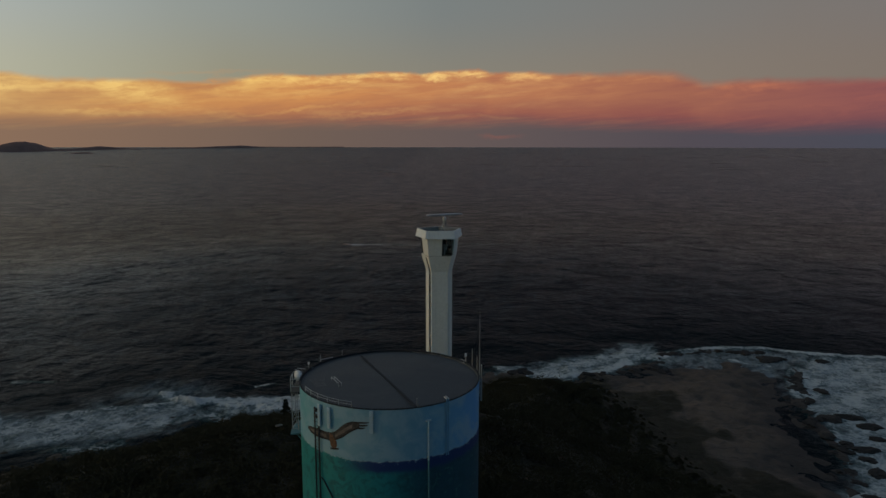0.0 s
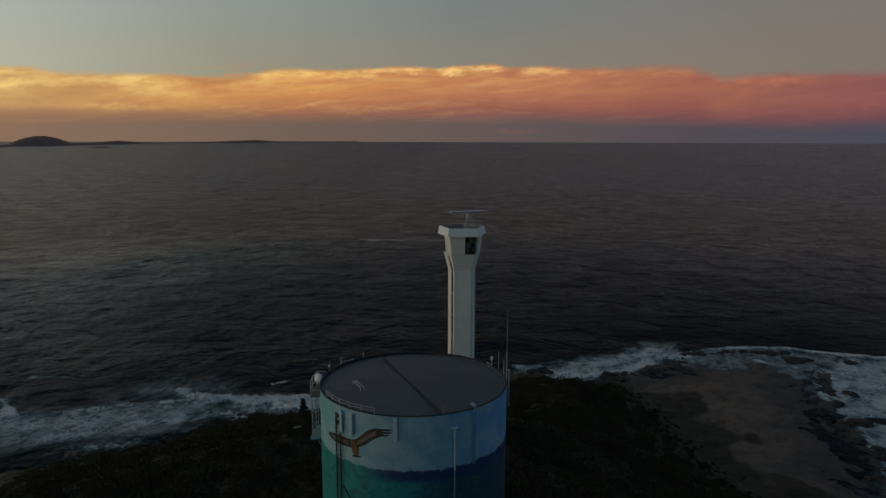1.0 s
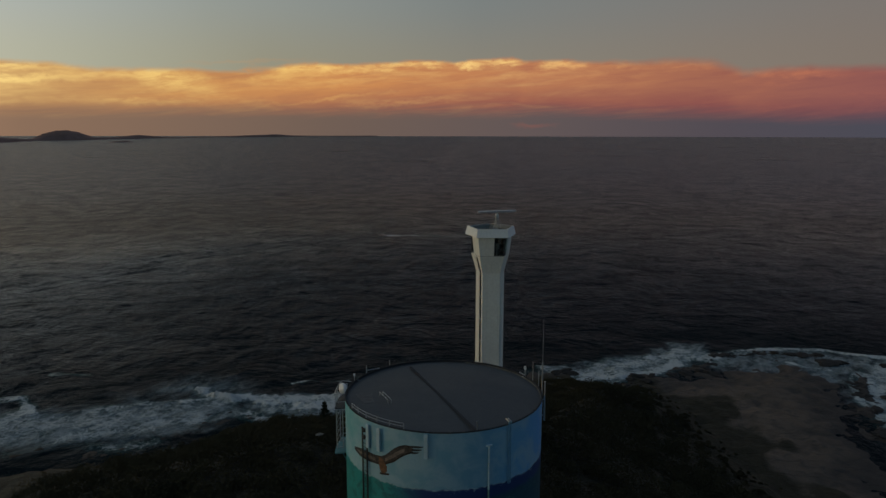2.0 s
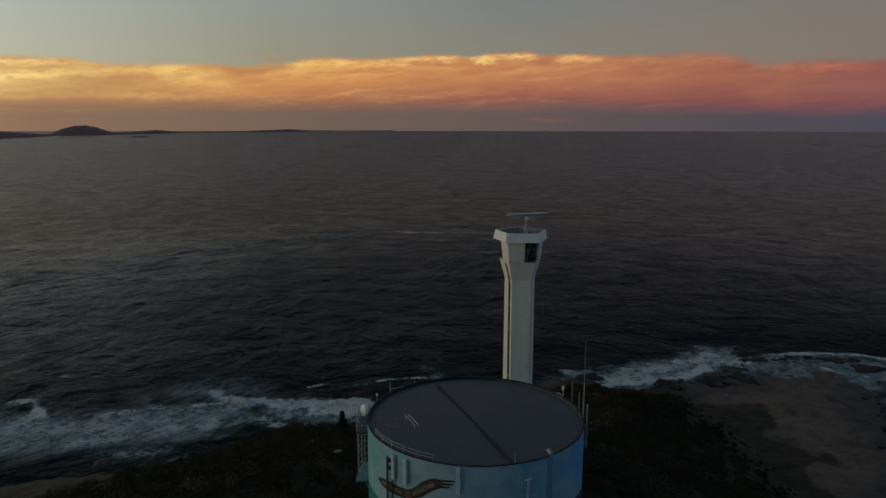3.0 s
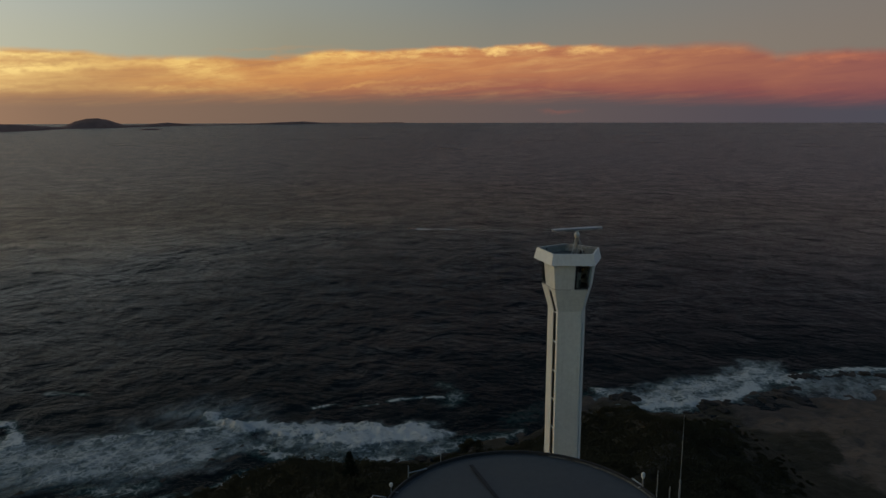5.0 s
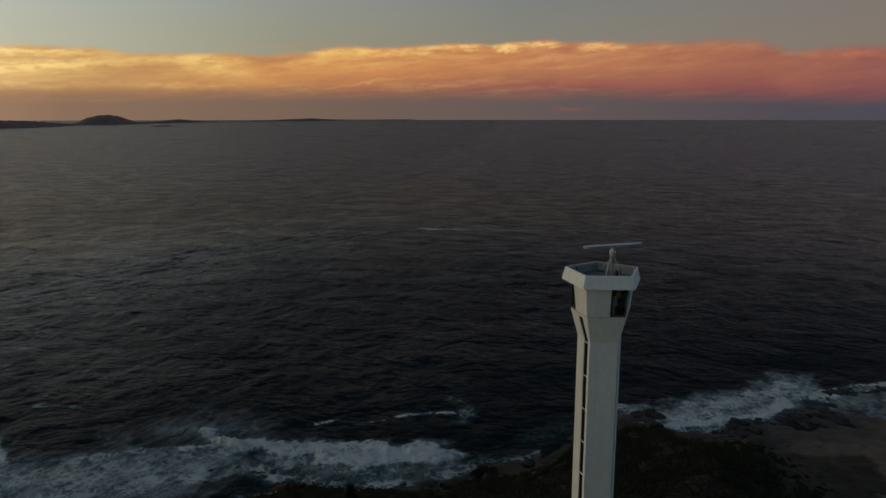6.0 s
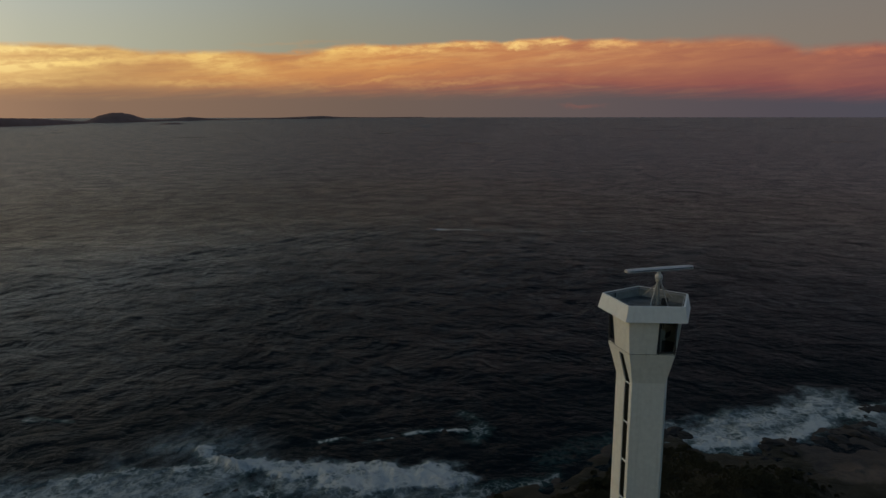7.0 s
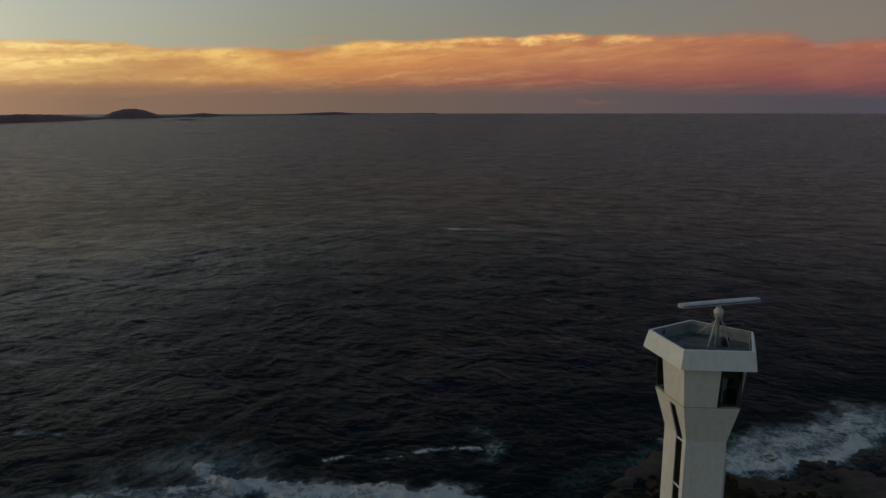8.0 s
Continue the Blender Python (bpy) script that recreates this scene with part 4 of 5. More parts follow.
def build_tower():
    tower = thing("control_tower", "tall white five-sided coastal control tower with flared head", "tower", (TX, TY, BASE_Z))
    low, sill = (KINK[0], BASE_Z - 1.0), SEAM
    # shaft: every face a plate, the slit face in two strips with a recessed glazed slot between
    slit, crown = (0.55, 0.85), (0.48, 0.67)
    inset = (KINK[0] - 0.09, low[1]), (KINK[0] - 0.09, KINK[1]), (sill[0] - 0.09, sill[1])
    for k in range(5):
        spans = [(0.0, 1.0, 0.0, 1.0)] if k != 4 else [(0.0, slit[0], 0.0, crown[0]), (slit[1], 1.0, crown[1], 1.0)]
        for s0, s1, c0, c1 in spans:
            part("shaft_panel", slab([on_face(low, KINK, k, s0, 0), on_face(low, KINK, k, s1, 0), on_face(low, KINK, k, s1, 1), on_face(low, KINK, k, s0, 1)], 0.22), WHITE, tower)
            part("collar_panel", slab([on_face(KINK, sill, k, s0, 0), on_face(KINK, sill, k, s1, 0), on_face(KINK, sill, k, c1, 1), on_face(KINK, sill, k, c0, 1)], 0.22), WHITE, tower)
    slot = part("stair_window", slab([on_face(inset[0], inset[1], 4, slit[0] - 0.04, 0), on_face(inset[0], inset[1], 4, slit[1] + 0.04, 0), on_face(inset[0], inset[1], 4, slit[1] + 0.04, 1), on_face(inset[0], inset[1], 4, slit[0] - 0.04, 1)], 0.03),
                SLOT, tower, "dark narrow stair window running the height of the shaft")
    part("stair_window", slab([on_face(inset[1], inset[2], 4, slit[0] - 0.04, 0), on_face(inset[1], inset[2], 4, slit[1] + 0.04, 0), on_face(inset[1], inset[2], 4, crown[1] + 0.04, 0.95), on_face(inset[1], inset[2], 4, crown[0] - 0.04, 0.95)], 0.03), SLOT, tower)
    part("collar_head", slab([on_face(KINK, sill, 4, crown[0] - 0.005, 0.86), on_face(KINK, sill, 4, crown[1] + 0.02, 0.86), on_face(KINK, sill, 4, crown[1] + 0.005, 0.995), on_face(KINK, sill, 4, crown[0] - 0.005, 0.995)], 0.2), WHITE, tower)
    z = 41.6
    while z > 20:
        p, q = on_face((KINK[0] - 0.06, z), (KINK[0] - 0.06, z + 1), 4, slit[0] - 0.01, 0), on_face((KINK[0] - 0.06, z), (KINK[0] - 0.06, z + 1), 4, slit[1] + 0.01, 0)
        part("mullion", rod(p, q, 0.06, sides=6), WHITE, slot)
        z -= 2.97
    # floor of the watch room and the ledge on top of the collar
    pts = [corner(SEAM[0] - 0.08, k, SEAM[1] - 0.01) for k in range(5)]
    part("watch_room_floor", shell(pts + [p - Vector((0, 0, 0.2)) for p in pts], [(0, 1, 2, 3, 4), (9, 8, 7, 6, 5)] + [(k, k + 5, (k + 1) % 5 + 5, (k + 1) % 5) for k in range(5)]), DARK, tower)
    # head walls: solid piers round three corners, glazing between
    foot, head = (SEAM[0], SEAM[1] + 0.012), (2.97, P_BOT[1] + 0.12)
    for k in (0, 2, 3):
        for face, s0, s1 in ((k, 0.0, 0.585), ((k + 4) % 5, 0.34, 1.0)):
            if (k, face) in ((2, 2), (3, 2)):
                s0, s1 = (0.0, 0.4) if k == 2 else (0.6, 1.0)
            part("head_pier", slab([on_face(foot, head, face, s0, 0), on_face(foot, head, face, s1, 0), on_face(foot, head, face, s1, 1), on_face(foot, head, face, s0, 1)], 0.18), WHITE, tower)
    g0, g1 = (SEAM[0] - 0.08, SEAM[1]), (SEAM[0] - 0.02, P_BOT[1] + 0.1)
    for k in range(5):
        pane = part("window_pane", slab([on_face(g0, g1, k, 0.01, 0), on_face(g0, g1, k, 0.99, 0), on_face(g0, g1, k, 0.99, 1), on_face(g0, g1, k, 0.01, 1)], 0.02), GLASS, tower, "tinted sloping watch room window")
        pane.visible_shadow = False
        for s in (0.0, 0.36, 0.64):
            part("window_bar", rod(on_face(g0, g1, k, s, 0), on_face(g0, g1, k, s, 1), 0.05, sides=6), DARK, pane)
        part("window_rail", rod(on_face(g0, g1, k, 0, 0.06), on_face(g0, g1, k, 1, 0.06), 0.07, sides=6), DARK, pane)
    part("console", box((1.6, 0.6, 0.8), (0.2, -1.25, SEAM[1] - BASE_Z + 0.42), (0, 0, 10), 0.03), ROOM, tower, "dim desk inside the watch room")
    part("equipment_rack", box((0.45, 0.4, 1.5), (0.75, -1.25, SEAM[1] - BASE_Z + 0.76), (0, 0, 35), 0.03), PALE, tower, "pale equipment rack inside the watch room")
    part("screen", box((0.6, 0.06, 0.42), (1.35, -0.75, SEAM[1] - BASE_Z + 1.05), (12, 0, 50), 0.02), DARK, tower, "dark screen inside the watch room")
    pts, faces = pent_rings([(1.05, SEAM[1]), (1.05, P_BOT[1] + 0.2)])
    part("core_wall", shell(pts, faces), ROOM, tower)
    # parapet: sloping outer face, level cap, upright inner face, soffit
    inner = P_TOP[0] - 0.15
    pts, faces = pent_rings([(2.2, P_BOT[1] + 0.12), (P_BOT[0] - 0.1, P_BOT[1] + 0.03), (P_BOT[0], P_BOT[1]), P_TOP, (inner, P_TOP[1])])
    part("parapet", shell(pts, faces), PARAPET, tower, "white outward-sloping parapet")
    pts, faces = pent_rings([(inner, P_TOP[1]), (inner - 0.004, P_TOP[1] - 0.06), (inner - 0.03, P_TOP[1] - 0.75)])
    part("upstand", shell(pts, faces), UPSTAND, tower, "grey stained inner face of the parapet")
    pts = [corner(inner + 0.05, k, P_TOP[1] - 0.72) for k in range(5)]
    part("roof_deck", shell(pts + [p - Vector((0, 0, 0.25)) for p in pts], [(0, 1, 2, 3, 4), (9, 8, 7, 6, 5)] + [(k, k + 5, (k + 1) % 5 + 5, (k + 1) % 5) for k in range(5)]), DECK, tower, "grey flat roof deck with stains")
    # inner parapet fittings
    for k, s in ((1, 0.35), (1, 0.62), (4, 0.5), (3, 0.7)):
        p = on_face((inner - 0.04, P_TOP[1]), (inner - 0.04, P_TOP[1] + 0.2), k, s, 0)
        part("bracket", rod(p - Vector((0, 0, 0.45)), p - Vector((0, 0, 0.08)), 0.05, sides=6), DARK, tower)
    for k in range(5):
        part("guard_rail", rod(corner(inner - 0.12, k, P_TOP[1] - 0.12), corner(inner - 0.12, k + 1, P_TOP[1] - 0.12), 0.025, sides=6), STEEL, tower)
    # floor joint under the head
    for k in (0, 4):
        part("joint_strip", rod(corner(SEAM[0] + 0.004, k, SEAM[1] + 0.004), corner(SEAM[0] + 0.004, k + 1, SEAM[1] + 0.004), 0.014, sides=5), DECK, tower)
    # down pipe on the shaded side
    p = on_face((KINK[0] + 0.06, BASE_Z), (KINK[0] + 0.06, BASE_Z + 1), 1, 0.18, 0)
    part("down_pipe", rod(p, Vector((p.x, p.y, KINK[1] - BASE_Z - 1.2)), 0.05, sides=8), WHITE, tower)


build_tower()


def build_radar():
    deck = P_TOP[1] - 0.72
    at = (0.22, 95.9, deck)
    radar = thing("radar_scanner", "long white open-array radar scanner on a tripod", "radar", at)
    top = 49.03 - deck
    for i in range(3):
        a = radians(100 + 120 * i)
        part("leg", rod((0.75 * math.cos(a), 0.75 * math.sin(a), 0), (0.14 * math.cos(a), 0.14 * math.sin(a), top - 0.32), 0.045, sides=8), STEEL, radar)
        b = radians(220 + 120 * i)
        part("brace", rod((0.45 * math.cos(a), 0.45 * math.sin(a), 0.75), (0.45 * math.cos(b), 0.45 * math.sin(b), 0.75), 0.025, sides=6), STEEL, radar)
    part("column", rod((0, 0, 0), (0, 0, top - 0.25), 0.1, sides=14), STEEL, radar)
    part("plate", rod((0, 0, top - 0.34), (0, 0, top - 0.28), 0.24, sides=20), STEEL, radar)
    gear = box((0.44, 0.48, 0.44), (0, 0, top - 0.02), (0, 0, 40), 0.09)
    part("gearbox", gear, PALE, radar, "rounded pale gearbox", smooth=True)
    part("turning_head", rod((0, 0, top + 0.22), (0, 0, top + 0.4), 0.14, 0.11, sides=16), PALE, radar)
    part("stay", rod((0, 0, top - 0.35), (1.1, 0.4, 0.5), 0.025, sides=6), STEEL, radar)
    part("stay", rod((0, 0, top - 0.45), (-0.9, 1.0, 0.4), 0.03, sides=6), STEEL, radar)
    part("control_box", box((0.4, 0.3, 0.5), (0.55, 0.2, 0.25), (0, 0, 25), 0.03), DARK, radar)
    # array: a long shallow case, thickest in the middle
    yaw, half = radians(23.0), 2.66
    pts, faces = [], []
    for s in (-1, -0.97, -0.6, -0.2, 0, 0.2, 0.6, 0.97, 1):
        d = (0.26 if abs(s) < 0.98 else 0.17)
        h = 0.10 + 0.05 * (1 - abs(s))
        lift = 0.42 + (0.02 if abs(s) > 0.5 else 0.0)
        ring = [(-d, -h * 0.5), (-d * 0.6, -h), (d * 0.6, -h), (d, -h * 0.5), (d, h * 0.4), (d * 0.5, h), (-d * 0.5, h), (-d, h * 0.4)]
        for q, w in ring:
            along, x, y = s * half, 0, 0
            x = along * math.cos(yaw) - q * math.sin(yaw)
            y = along * math.sin(yaw) + q * math.cos(yaw)
            pts.append((x, y, top + lift + 0.12 + w))
    for i in range(8):
        for j in range(8):
            faces.append((i * 8 + j, i * 8 + (j + 1) % 8, (i + 1) * 8 + (j + 1) % 8, (i + 1) * 8 + j))
    faces += [tuple(range(8))[::-1], tuple(range(64, 72))]
    bm = shell(pts, faces)
    bmesh.ops.recalc_face_normals(bm, faces=bm.faces[:])
    bar = part("antenna_bar", bm, ARRAY, radar, "long weathered white slotted array case")
    # dark slot along the radiating side, between two pale lips
    side, run = Vector((math.sin(yaw), -math.cos(yaw), 0)), Vector((math.cos(yaw), math.sin(yaw), 0))
    face = side * 0.262 + Vector((0, 0, top + 0.54))
    part("slot", slab([face - run * 2.5 - Vector((0, 0, 0.035)), face + run * 2.5 - Vector((0, 0, 0.035)), face + run * 2.5 + Vector((0, 0, 0.03)), face - run * 2.5 + Vector((0, 0, 0.03))], 0.02), DARK, bar, "dark radiating slot")
    for z in (-0.055, 0.05):
        part("lip", rod(face - run * 2.62 + Vector((0, 0, z)), face + run * 2.62 + Vector((0, 0, z)), 0.03, sides=6), ARRAY, bar)


build_radar()


# ---- water tank ----
KX, KY, KR, K_TOP, K_BASE = -5.32, 67.46, 9.0, 36.0, 20.0


def around(a, r, z):
    return Vector((KX + r * math.cos(radians(a)), KY + r * math.sin(radians(a)), z))


def local(a, r, z):
    return Vector((r * math.cos(radians(a)), r * math.sin(radians(a)), z - K_BASE))


def arc_plate(a0, a1, z0, z1, r, thick=0.03, steps=8):
    """A curved plate standing off the tank wall."""
    pts, faces = [], []
    for i in range(steps + 1):
        a = a0 + (a1 - a0) * i / steps
        pts += [local(a, r, z0), local(a, r, z1), local(a, r + thick, z1), local(a, r + thick, z0)]
    for i in range(steps):
        for j in range(4):
            faces.append((i * 4 + j, (i + 1) * 4 + j, (i + 1) * 4 + (j + 1) % 4, i * 4 + (j + 1) % 4))
    faces += [(0, 1, 2, 3), tuple(range(steps * 4, steps * 4 + 4))[::-1]]
    bm = shell(pts, faces)
    bmesh.ops.recalc_face_normals(bm, faces=bm.faces[:])
    return bm


def painted_strip(rows, r=KR + 0.02):
    """A painted patch on the wall from (angle, upper, lower) rows, following the curve."""
    fine = []
    for (a0, u0, l0), (a1, u1, l1) in zip(rows[:-1], rows[1:]):
        fine += [(a0 + (a1 - a0) * f, u0 + (u1 - u0) * f, l0 + (l1 - l0) * f) for f in (0, 0.25, 0.5, 0.75)]
    fine.append(rows[-1])
    pts, faces = [], []
    for a, u, l in fine:
        pts += [local(a, r, l), local(a, r, u), local(a, r - 0.015, u), local(a, r - 0.015, l)]
    k = len(fine) - 1
    for i in range(k):
        for j in range(4):
            faces.append((i * 4 + j, (i + 1) * 4 + j, (i + 1) * 4 + (j + 1) % 4, i * 4 + (j + 1) % 4))
    faces += [(0, 1, 2, 3), tuple(range(k * 4, k * 4 + 4))[::-1]]
    bm = shell(pts, faces)
    bmesh.ops.recalc_face_normals(bm, faces=bm.faces[:])
    return bm


def build_tank():
    tank = thing("water_tank", "large round water tank painted with a blue sky and sea mural", "water tank", (KX, KY, K_BASE))
    h = K_TOP - K_BASE
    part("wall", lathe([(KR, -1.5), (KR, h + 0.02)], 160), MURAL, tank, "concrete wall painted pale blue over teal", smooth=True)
    part("rim", lathe([(KR + 0.004, h - 0.02), (KR + 0.03, h), (KR + 0.03, h + 0.08), (KR - 0.09, h + 0.09), (KR - 0.1, h - 0.18)], 160), RIM, tank, "dark raised rim round the roof")
    part("roof", lathe([(KR - 0.1, h - 0.14), (KR - 1.2, h - 0.09), (4.0, h + 0.03), (0.02, h + 0.1)], 128), ROOF, tank, "dark grey flat sheet roof")
    part("flashing", arc_plate(-20, 78, K_TOP - 0.16, K_TOP - 0.05, KR - 0.17, 0.06, 40), DECK, tank, "thin pale flashing inside the rim")
    a, b = Vector((-9.0 - KX, 74.0 - KY, 0)), Vector((-2.3 - KX, 58.95 - KY, 0))
    d = (b - a)
    duct = box((d.length, 0.26, 0.06), ((a.x + b.x) / 2, (a.y + b.y) / 2, h + 0.085), (0, 0, math.degrees(math.atan2(d.y, d.x))), 0.02)
    part("roof_joint", duct, RIM, tank, "dark joint cover across the roof")
    # access hatch with grab rails
    part("hatch", box((2.6, 1.8, 0.05), (-6.7, -1.5, h - 0.075), (0, 0, -62), 0.012), HATCH, tank, "flat access hatch on the roof")
    for dx in (0.0, 0.28):
        p, q = Vector((-5.75 + dx, -1.35 + dx * 0.4, h + 0.05)), Vector((-4.75 + dx, -3.2 + dx * 0.4, h + 0.05))
        bm = rod(p, p + Vector((0, 0, 0.35)), 0.03, sides=6)
        rod(q, q + Vector((0, 0, 0.35)), 0.03, sides=6, bm=bm)
        rod(p + Vector((0, 0, 0.35)), q + Vector((0, 0, 0.35)), 0.03, sides=6, bm=bm)
        part("grab_rail", bm, STEEL, tank, "pale steel grab rail")
    # low rail along the western edge
    angles = [-150, -142, -134, -125.5, -117, -108.5]
    for a in angles:
        part("rail_post", rod(local(a, KR - 0.1, K_TOP), local(a, KR - 0.1, K_TOP + 0.55), 0.035, sides=6), STEEL, tank)
    for zz in (0.3, 0.55):
        bm = bmesh.new()
        for i in range(24):
            a0, a1 = -150 + 41.5 * i / 24, -150 + 41.5 * (i + 1) / 24
            rod(local(a0, KR - 0.1, K_TOP + zz), local(a1, KR - 0.1, K_TOP + zz), 0.028, sides=6, bm=bm)
        part("hand_rail", bm, STEEL, tank)
    # rung ladder on the wall
    for a in (-135.1, -131.4):
        part("ladder_stile", rod(local(a, KR + 0.18, K_TOP - 0.7), local(a, KR + 0.18, 22.0), 0.075, sides=6), DARK, tank)
    for i in range(36):
        part("rung", rod(local(-135.1, KR + 0.18, 35.0 - i * 0.35), local(-131.9, KR + 0.18, 35.0 - i * 0.35), 0.02, sides=5), DARK, tank)
    # pipes
    part("pipe", rod(local(-63.6, KR + 0.12, 34.7), local(-63.6, KR + 0.12, 30.9), 0.085, sides=12), SKYPAINT, tank, "pale blue painted overflow pipe")
    part("pipe", rod(local(-63.6, KR + 0.12, 30.9), local(-63.6, KR + 0.12, 21.0), 0.08, sides=12), TEAL, tank, "teal painted overflow pipe")
    bm = bmesh.new()
    for i in range(8):
        f0, f1 = i / 8, (i + 1) / 8
        rod(local(-131 + 16 * f0, KR + 0.08, 28.6 - 3.4 * f0 ** 1.3), local(-131 + 16 * f1, KR + 0.08, 28.6 - 3.4 * f1 ** 1.3), 0.06, sides=6, bm=bm)
    part("cable", bm, DARK, tank, "black cable sagging across the wall")
    part("pipe_head", rod(local(-65.2, KR + 0.13, 34.7), local(-62.0, KR + 0.13, 34.7), 0.09, sides=10), SKYPAINT, tank)
    for a in (-51.4, -50.0):
        part("conduit", rod(local(a, KR + 0.1, K_TOP + 0.3), local(a, KR + 0.1, 30.9), 0.05, sides=8), WALLBLUE, tank)
        bm = rod(local(a, KR + 0.1, K_TOP + 0.3), local(a, KR - 0.3, K_TOP + 0.42), 0.05, sides=8)
        part("elbow", bm, STEEL, tank)
    part("edge_post", rod(local(-70, KR - 0.05, K_TOP), local(-70, KR - 0.05, K_TOP + 0.85), 0.045, sides=8), STEEL, tank)
    for a in (-96.0, -84.0, -77.0, -26.0):
        part("rim_bracket", box((0.24, 0.18, 0.12), local(a, KR - 0.02, K_TOP + 0.08), (0, 0, a), 0.02), DARK, tank)
    # a spread two-sided painted shape with dark edges
    west = [(-145.3, 32.86, 32.74), (-141.5, 33.04, 32.54), (-137.5, 33.14, 32.46), (-134.0, 33.2, 32.46), (-130.0, 33.19, 32.48), (-126.5, 33.2, 32.52), (-122.4, 33.26, 32.55)]
    east = [(-122.4, 33.26, 32.55), (-119.4, 33.48, 32.72), (-116.6, 33.86, 32.95), (-114.0, 34.24, 33.16), (-111.0, 34.54, 33.56), (-107.8, 34.73, 33.92), (-103.6, 34.74, 34.24)]
    for side in (west, east):
        part("painted_shape", painted_strip(side), BROWN, tank, "brown painted swept shape")
        part("painted_outline", painted_strip([(a, z0 + 0.1, z0 - 0.05) for a, _, z0 in side], KR + 0.03), BLACK, tank)
        part("painted_light", painted_strip([(a, z0 + 0.66 * (z1 - z0), z0 + 0.3 * (z1 - z0)) for a, z1, z0 in side[1:-1]], KR + 0.028), TAN, tank)
        part("painted_outline", painted_strip([(a, z1 + 0.04, z1 - 0.04) for a, z1, _ in side], KR + 0.03), BLACK, tank)
    part("painted_shape", painted_strip([(-123.6, 33.2, 32.5), (-122.6, 33.2, 32.0), (-121.4, 33.1, 31.84), (-119.6, 32.8, 31.9), (-118.4, 32.55, 32.1)], KR + 0.04), RUST, tank, "rust brown middle of the painted shape")
    part("painted_outline", painted_strip([(-123.0, 31.86, 31.7), (-120.5, 31.9, 31.74), (-117.0, 32.0, 31.86)], KR + 0.05), BLACK, tank)
    for a0, a1, z in ((-103.6, -97.8, 34.78), (-103.8, -98.6, 34.52), (-104.0, -100.2, 34.26)):
        part("painted_outline", painted_strip([(a0, z + 0.02, z - 0.14), ((a0 + a1) / 2, z + 0.03, z - 0.13), (a1, z + 0.05, z - 0.02)], KR + 0.03), BLACK, tank)
    for z in (35.1, 34.5):
        part("junction_box", box((0.2, 0.3, 0.3), local(-133.6, KR + 0.2, z), (0, 0, -133.6), 0.02), DARK, tank)
    # western access platform with a caged ladder
    for a in (172, 180, 188):
        part("platform_post", rod(local(a, KR + 0.9, 34.9), local(a, KR + 0.9, K_TOP + 0.25), 0.04, sides=6), STEEL, tank)
    part("platform", arc_plate(170, 190, 34.82, 34.92, KR - 0.02, 0.98), DARK, tank, "steel grating access platform")
    for zz in (35.5, K_TOP + 0.25):
        bm = bmesh.new()
        for i in range(6):
            rod(local(170 + 20 * i / 6, KR + 0.9, zz), local(170 + 20 * (i + 1) / 6, KR + 0.9, zz), 0.035, sides=6, bm=bm)
        rod(local(190, KR + 0.9, zz), local(190, KR, zz), 0.035, sides=6, bm=bm)
        rod(local(170, KR + 0.9, zz), local(170, KR, zz), 0.035, sides=6, bm=bm)
        part("platform_rail", bm, STEEL, tank)
    for a, r in ((175, 0.88), (185, 0.88), (175, 0.3), (185, 0.3)):
        part("cage_bar", rod(local(a, KR + r, 34.9), local(a, KR + r, 30.6), 0.05, sides=6), STEEL, tank)
    for i in range(8):
        zz = 30.8 + 0.56 * i
        bm = rod(local(175, KR + 0.3, zz), local(175, KR + 0.88, zz), 0.025, sides=5)
        rod(local(175, KR + 0.88, zz), local(185, KR + 0.88, zz), 0.025, sides=5, bm=bm)
        rod(local(185, KR + 0.88, zz), local(185, KR + 0.3, zz), 0.025, sides=5, bm=bm)
        part("cage_hoop", bm, STEEL, tank)
    part("lower_platform", arc_plate(170, 190, 30.5, 30.62, KR - 0.02, 1.05), TEAL, tank, "small teal lower landing")
    part("strut", rod(local(180, KR + 0.95, 30.5), local(180, KR, 28.9), 0.06, sides=6), TEAL, tank)


build_tank()


def panel_antenna(a, z0, z1, width):
    ob = thing("panel_antenna", "slim pale blue panel antenna fixed to the tank wall", "antenna", tuple(around(a, KR, z0)), a, group="antennas on the tank")
    h = z1 - z0
    part("case", box((0.16, width, h), (0.2, 0, h / 2), (0, 0, 0), 0.03), SKYPAINT, ob)
    for z in (0.2, h - 0.2):
        part("clamp", box((0.14, 0.08, 0.06), (0.06, 0, z)), STEEL, ob)
    return ob


panel_antenna(-130.6, 33.7, 35.75, 0.36)
panel_antenna(-122.8, 33.75, 35.75, 0.36)
panel_antenna(-96.2, 33.9, 35.95, 0.34)


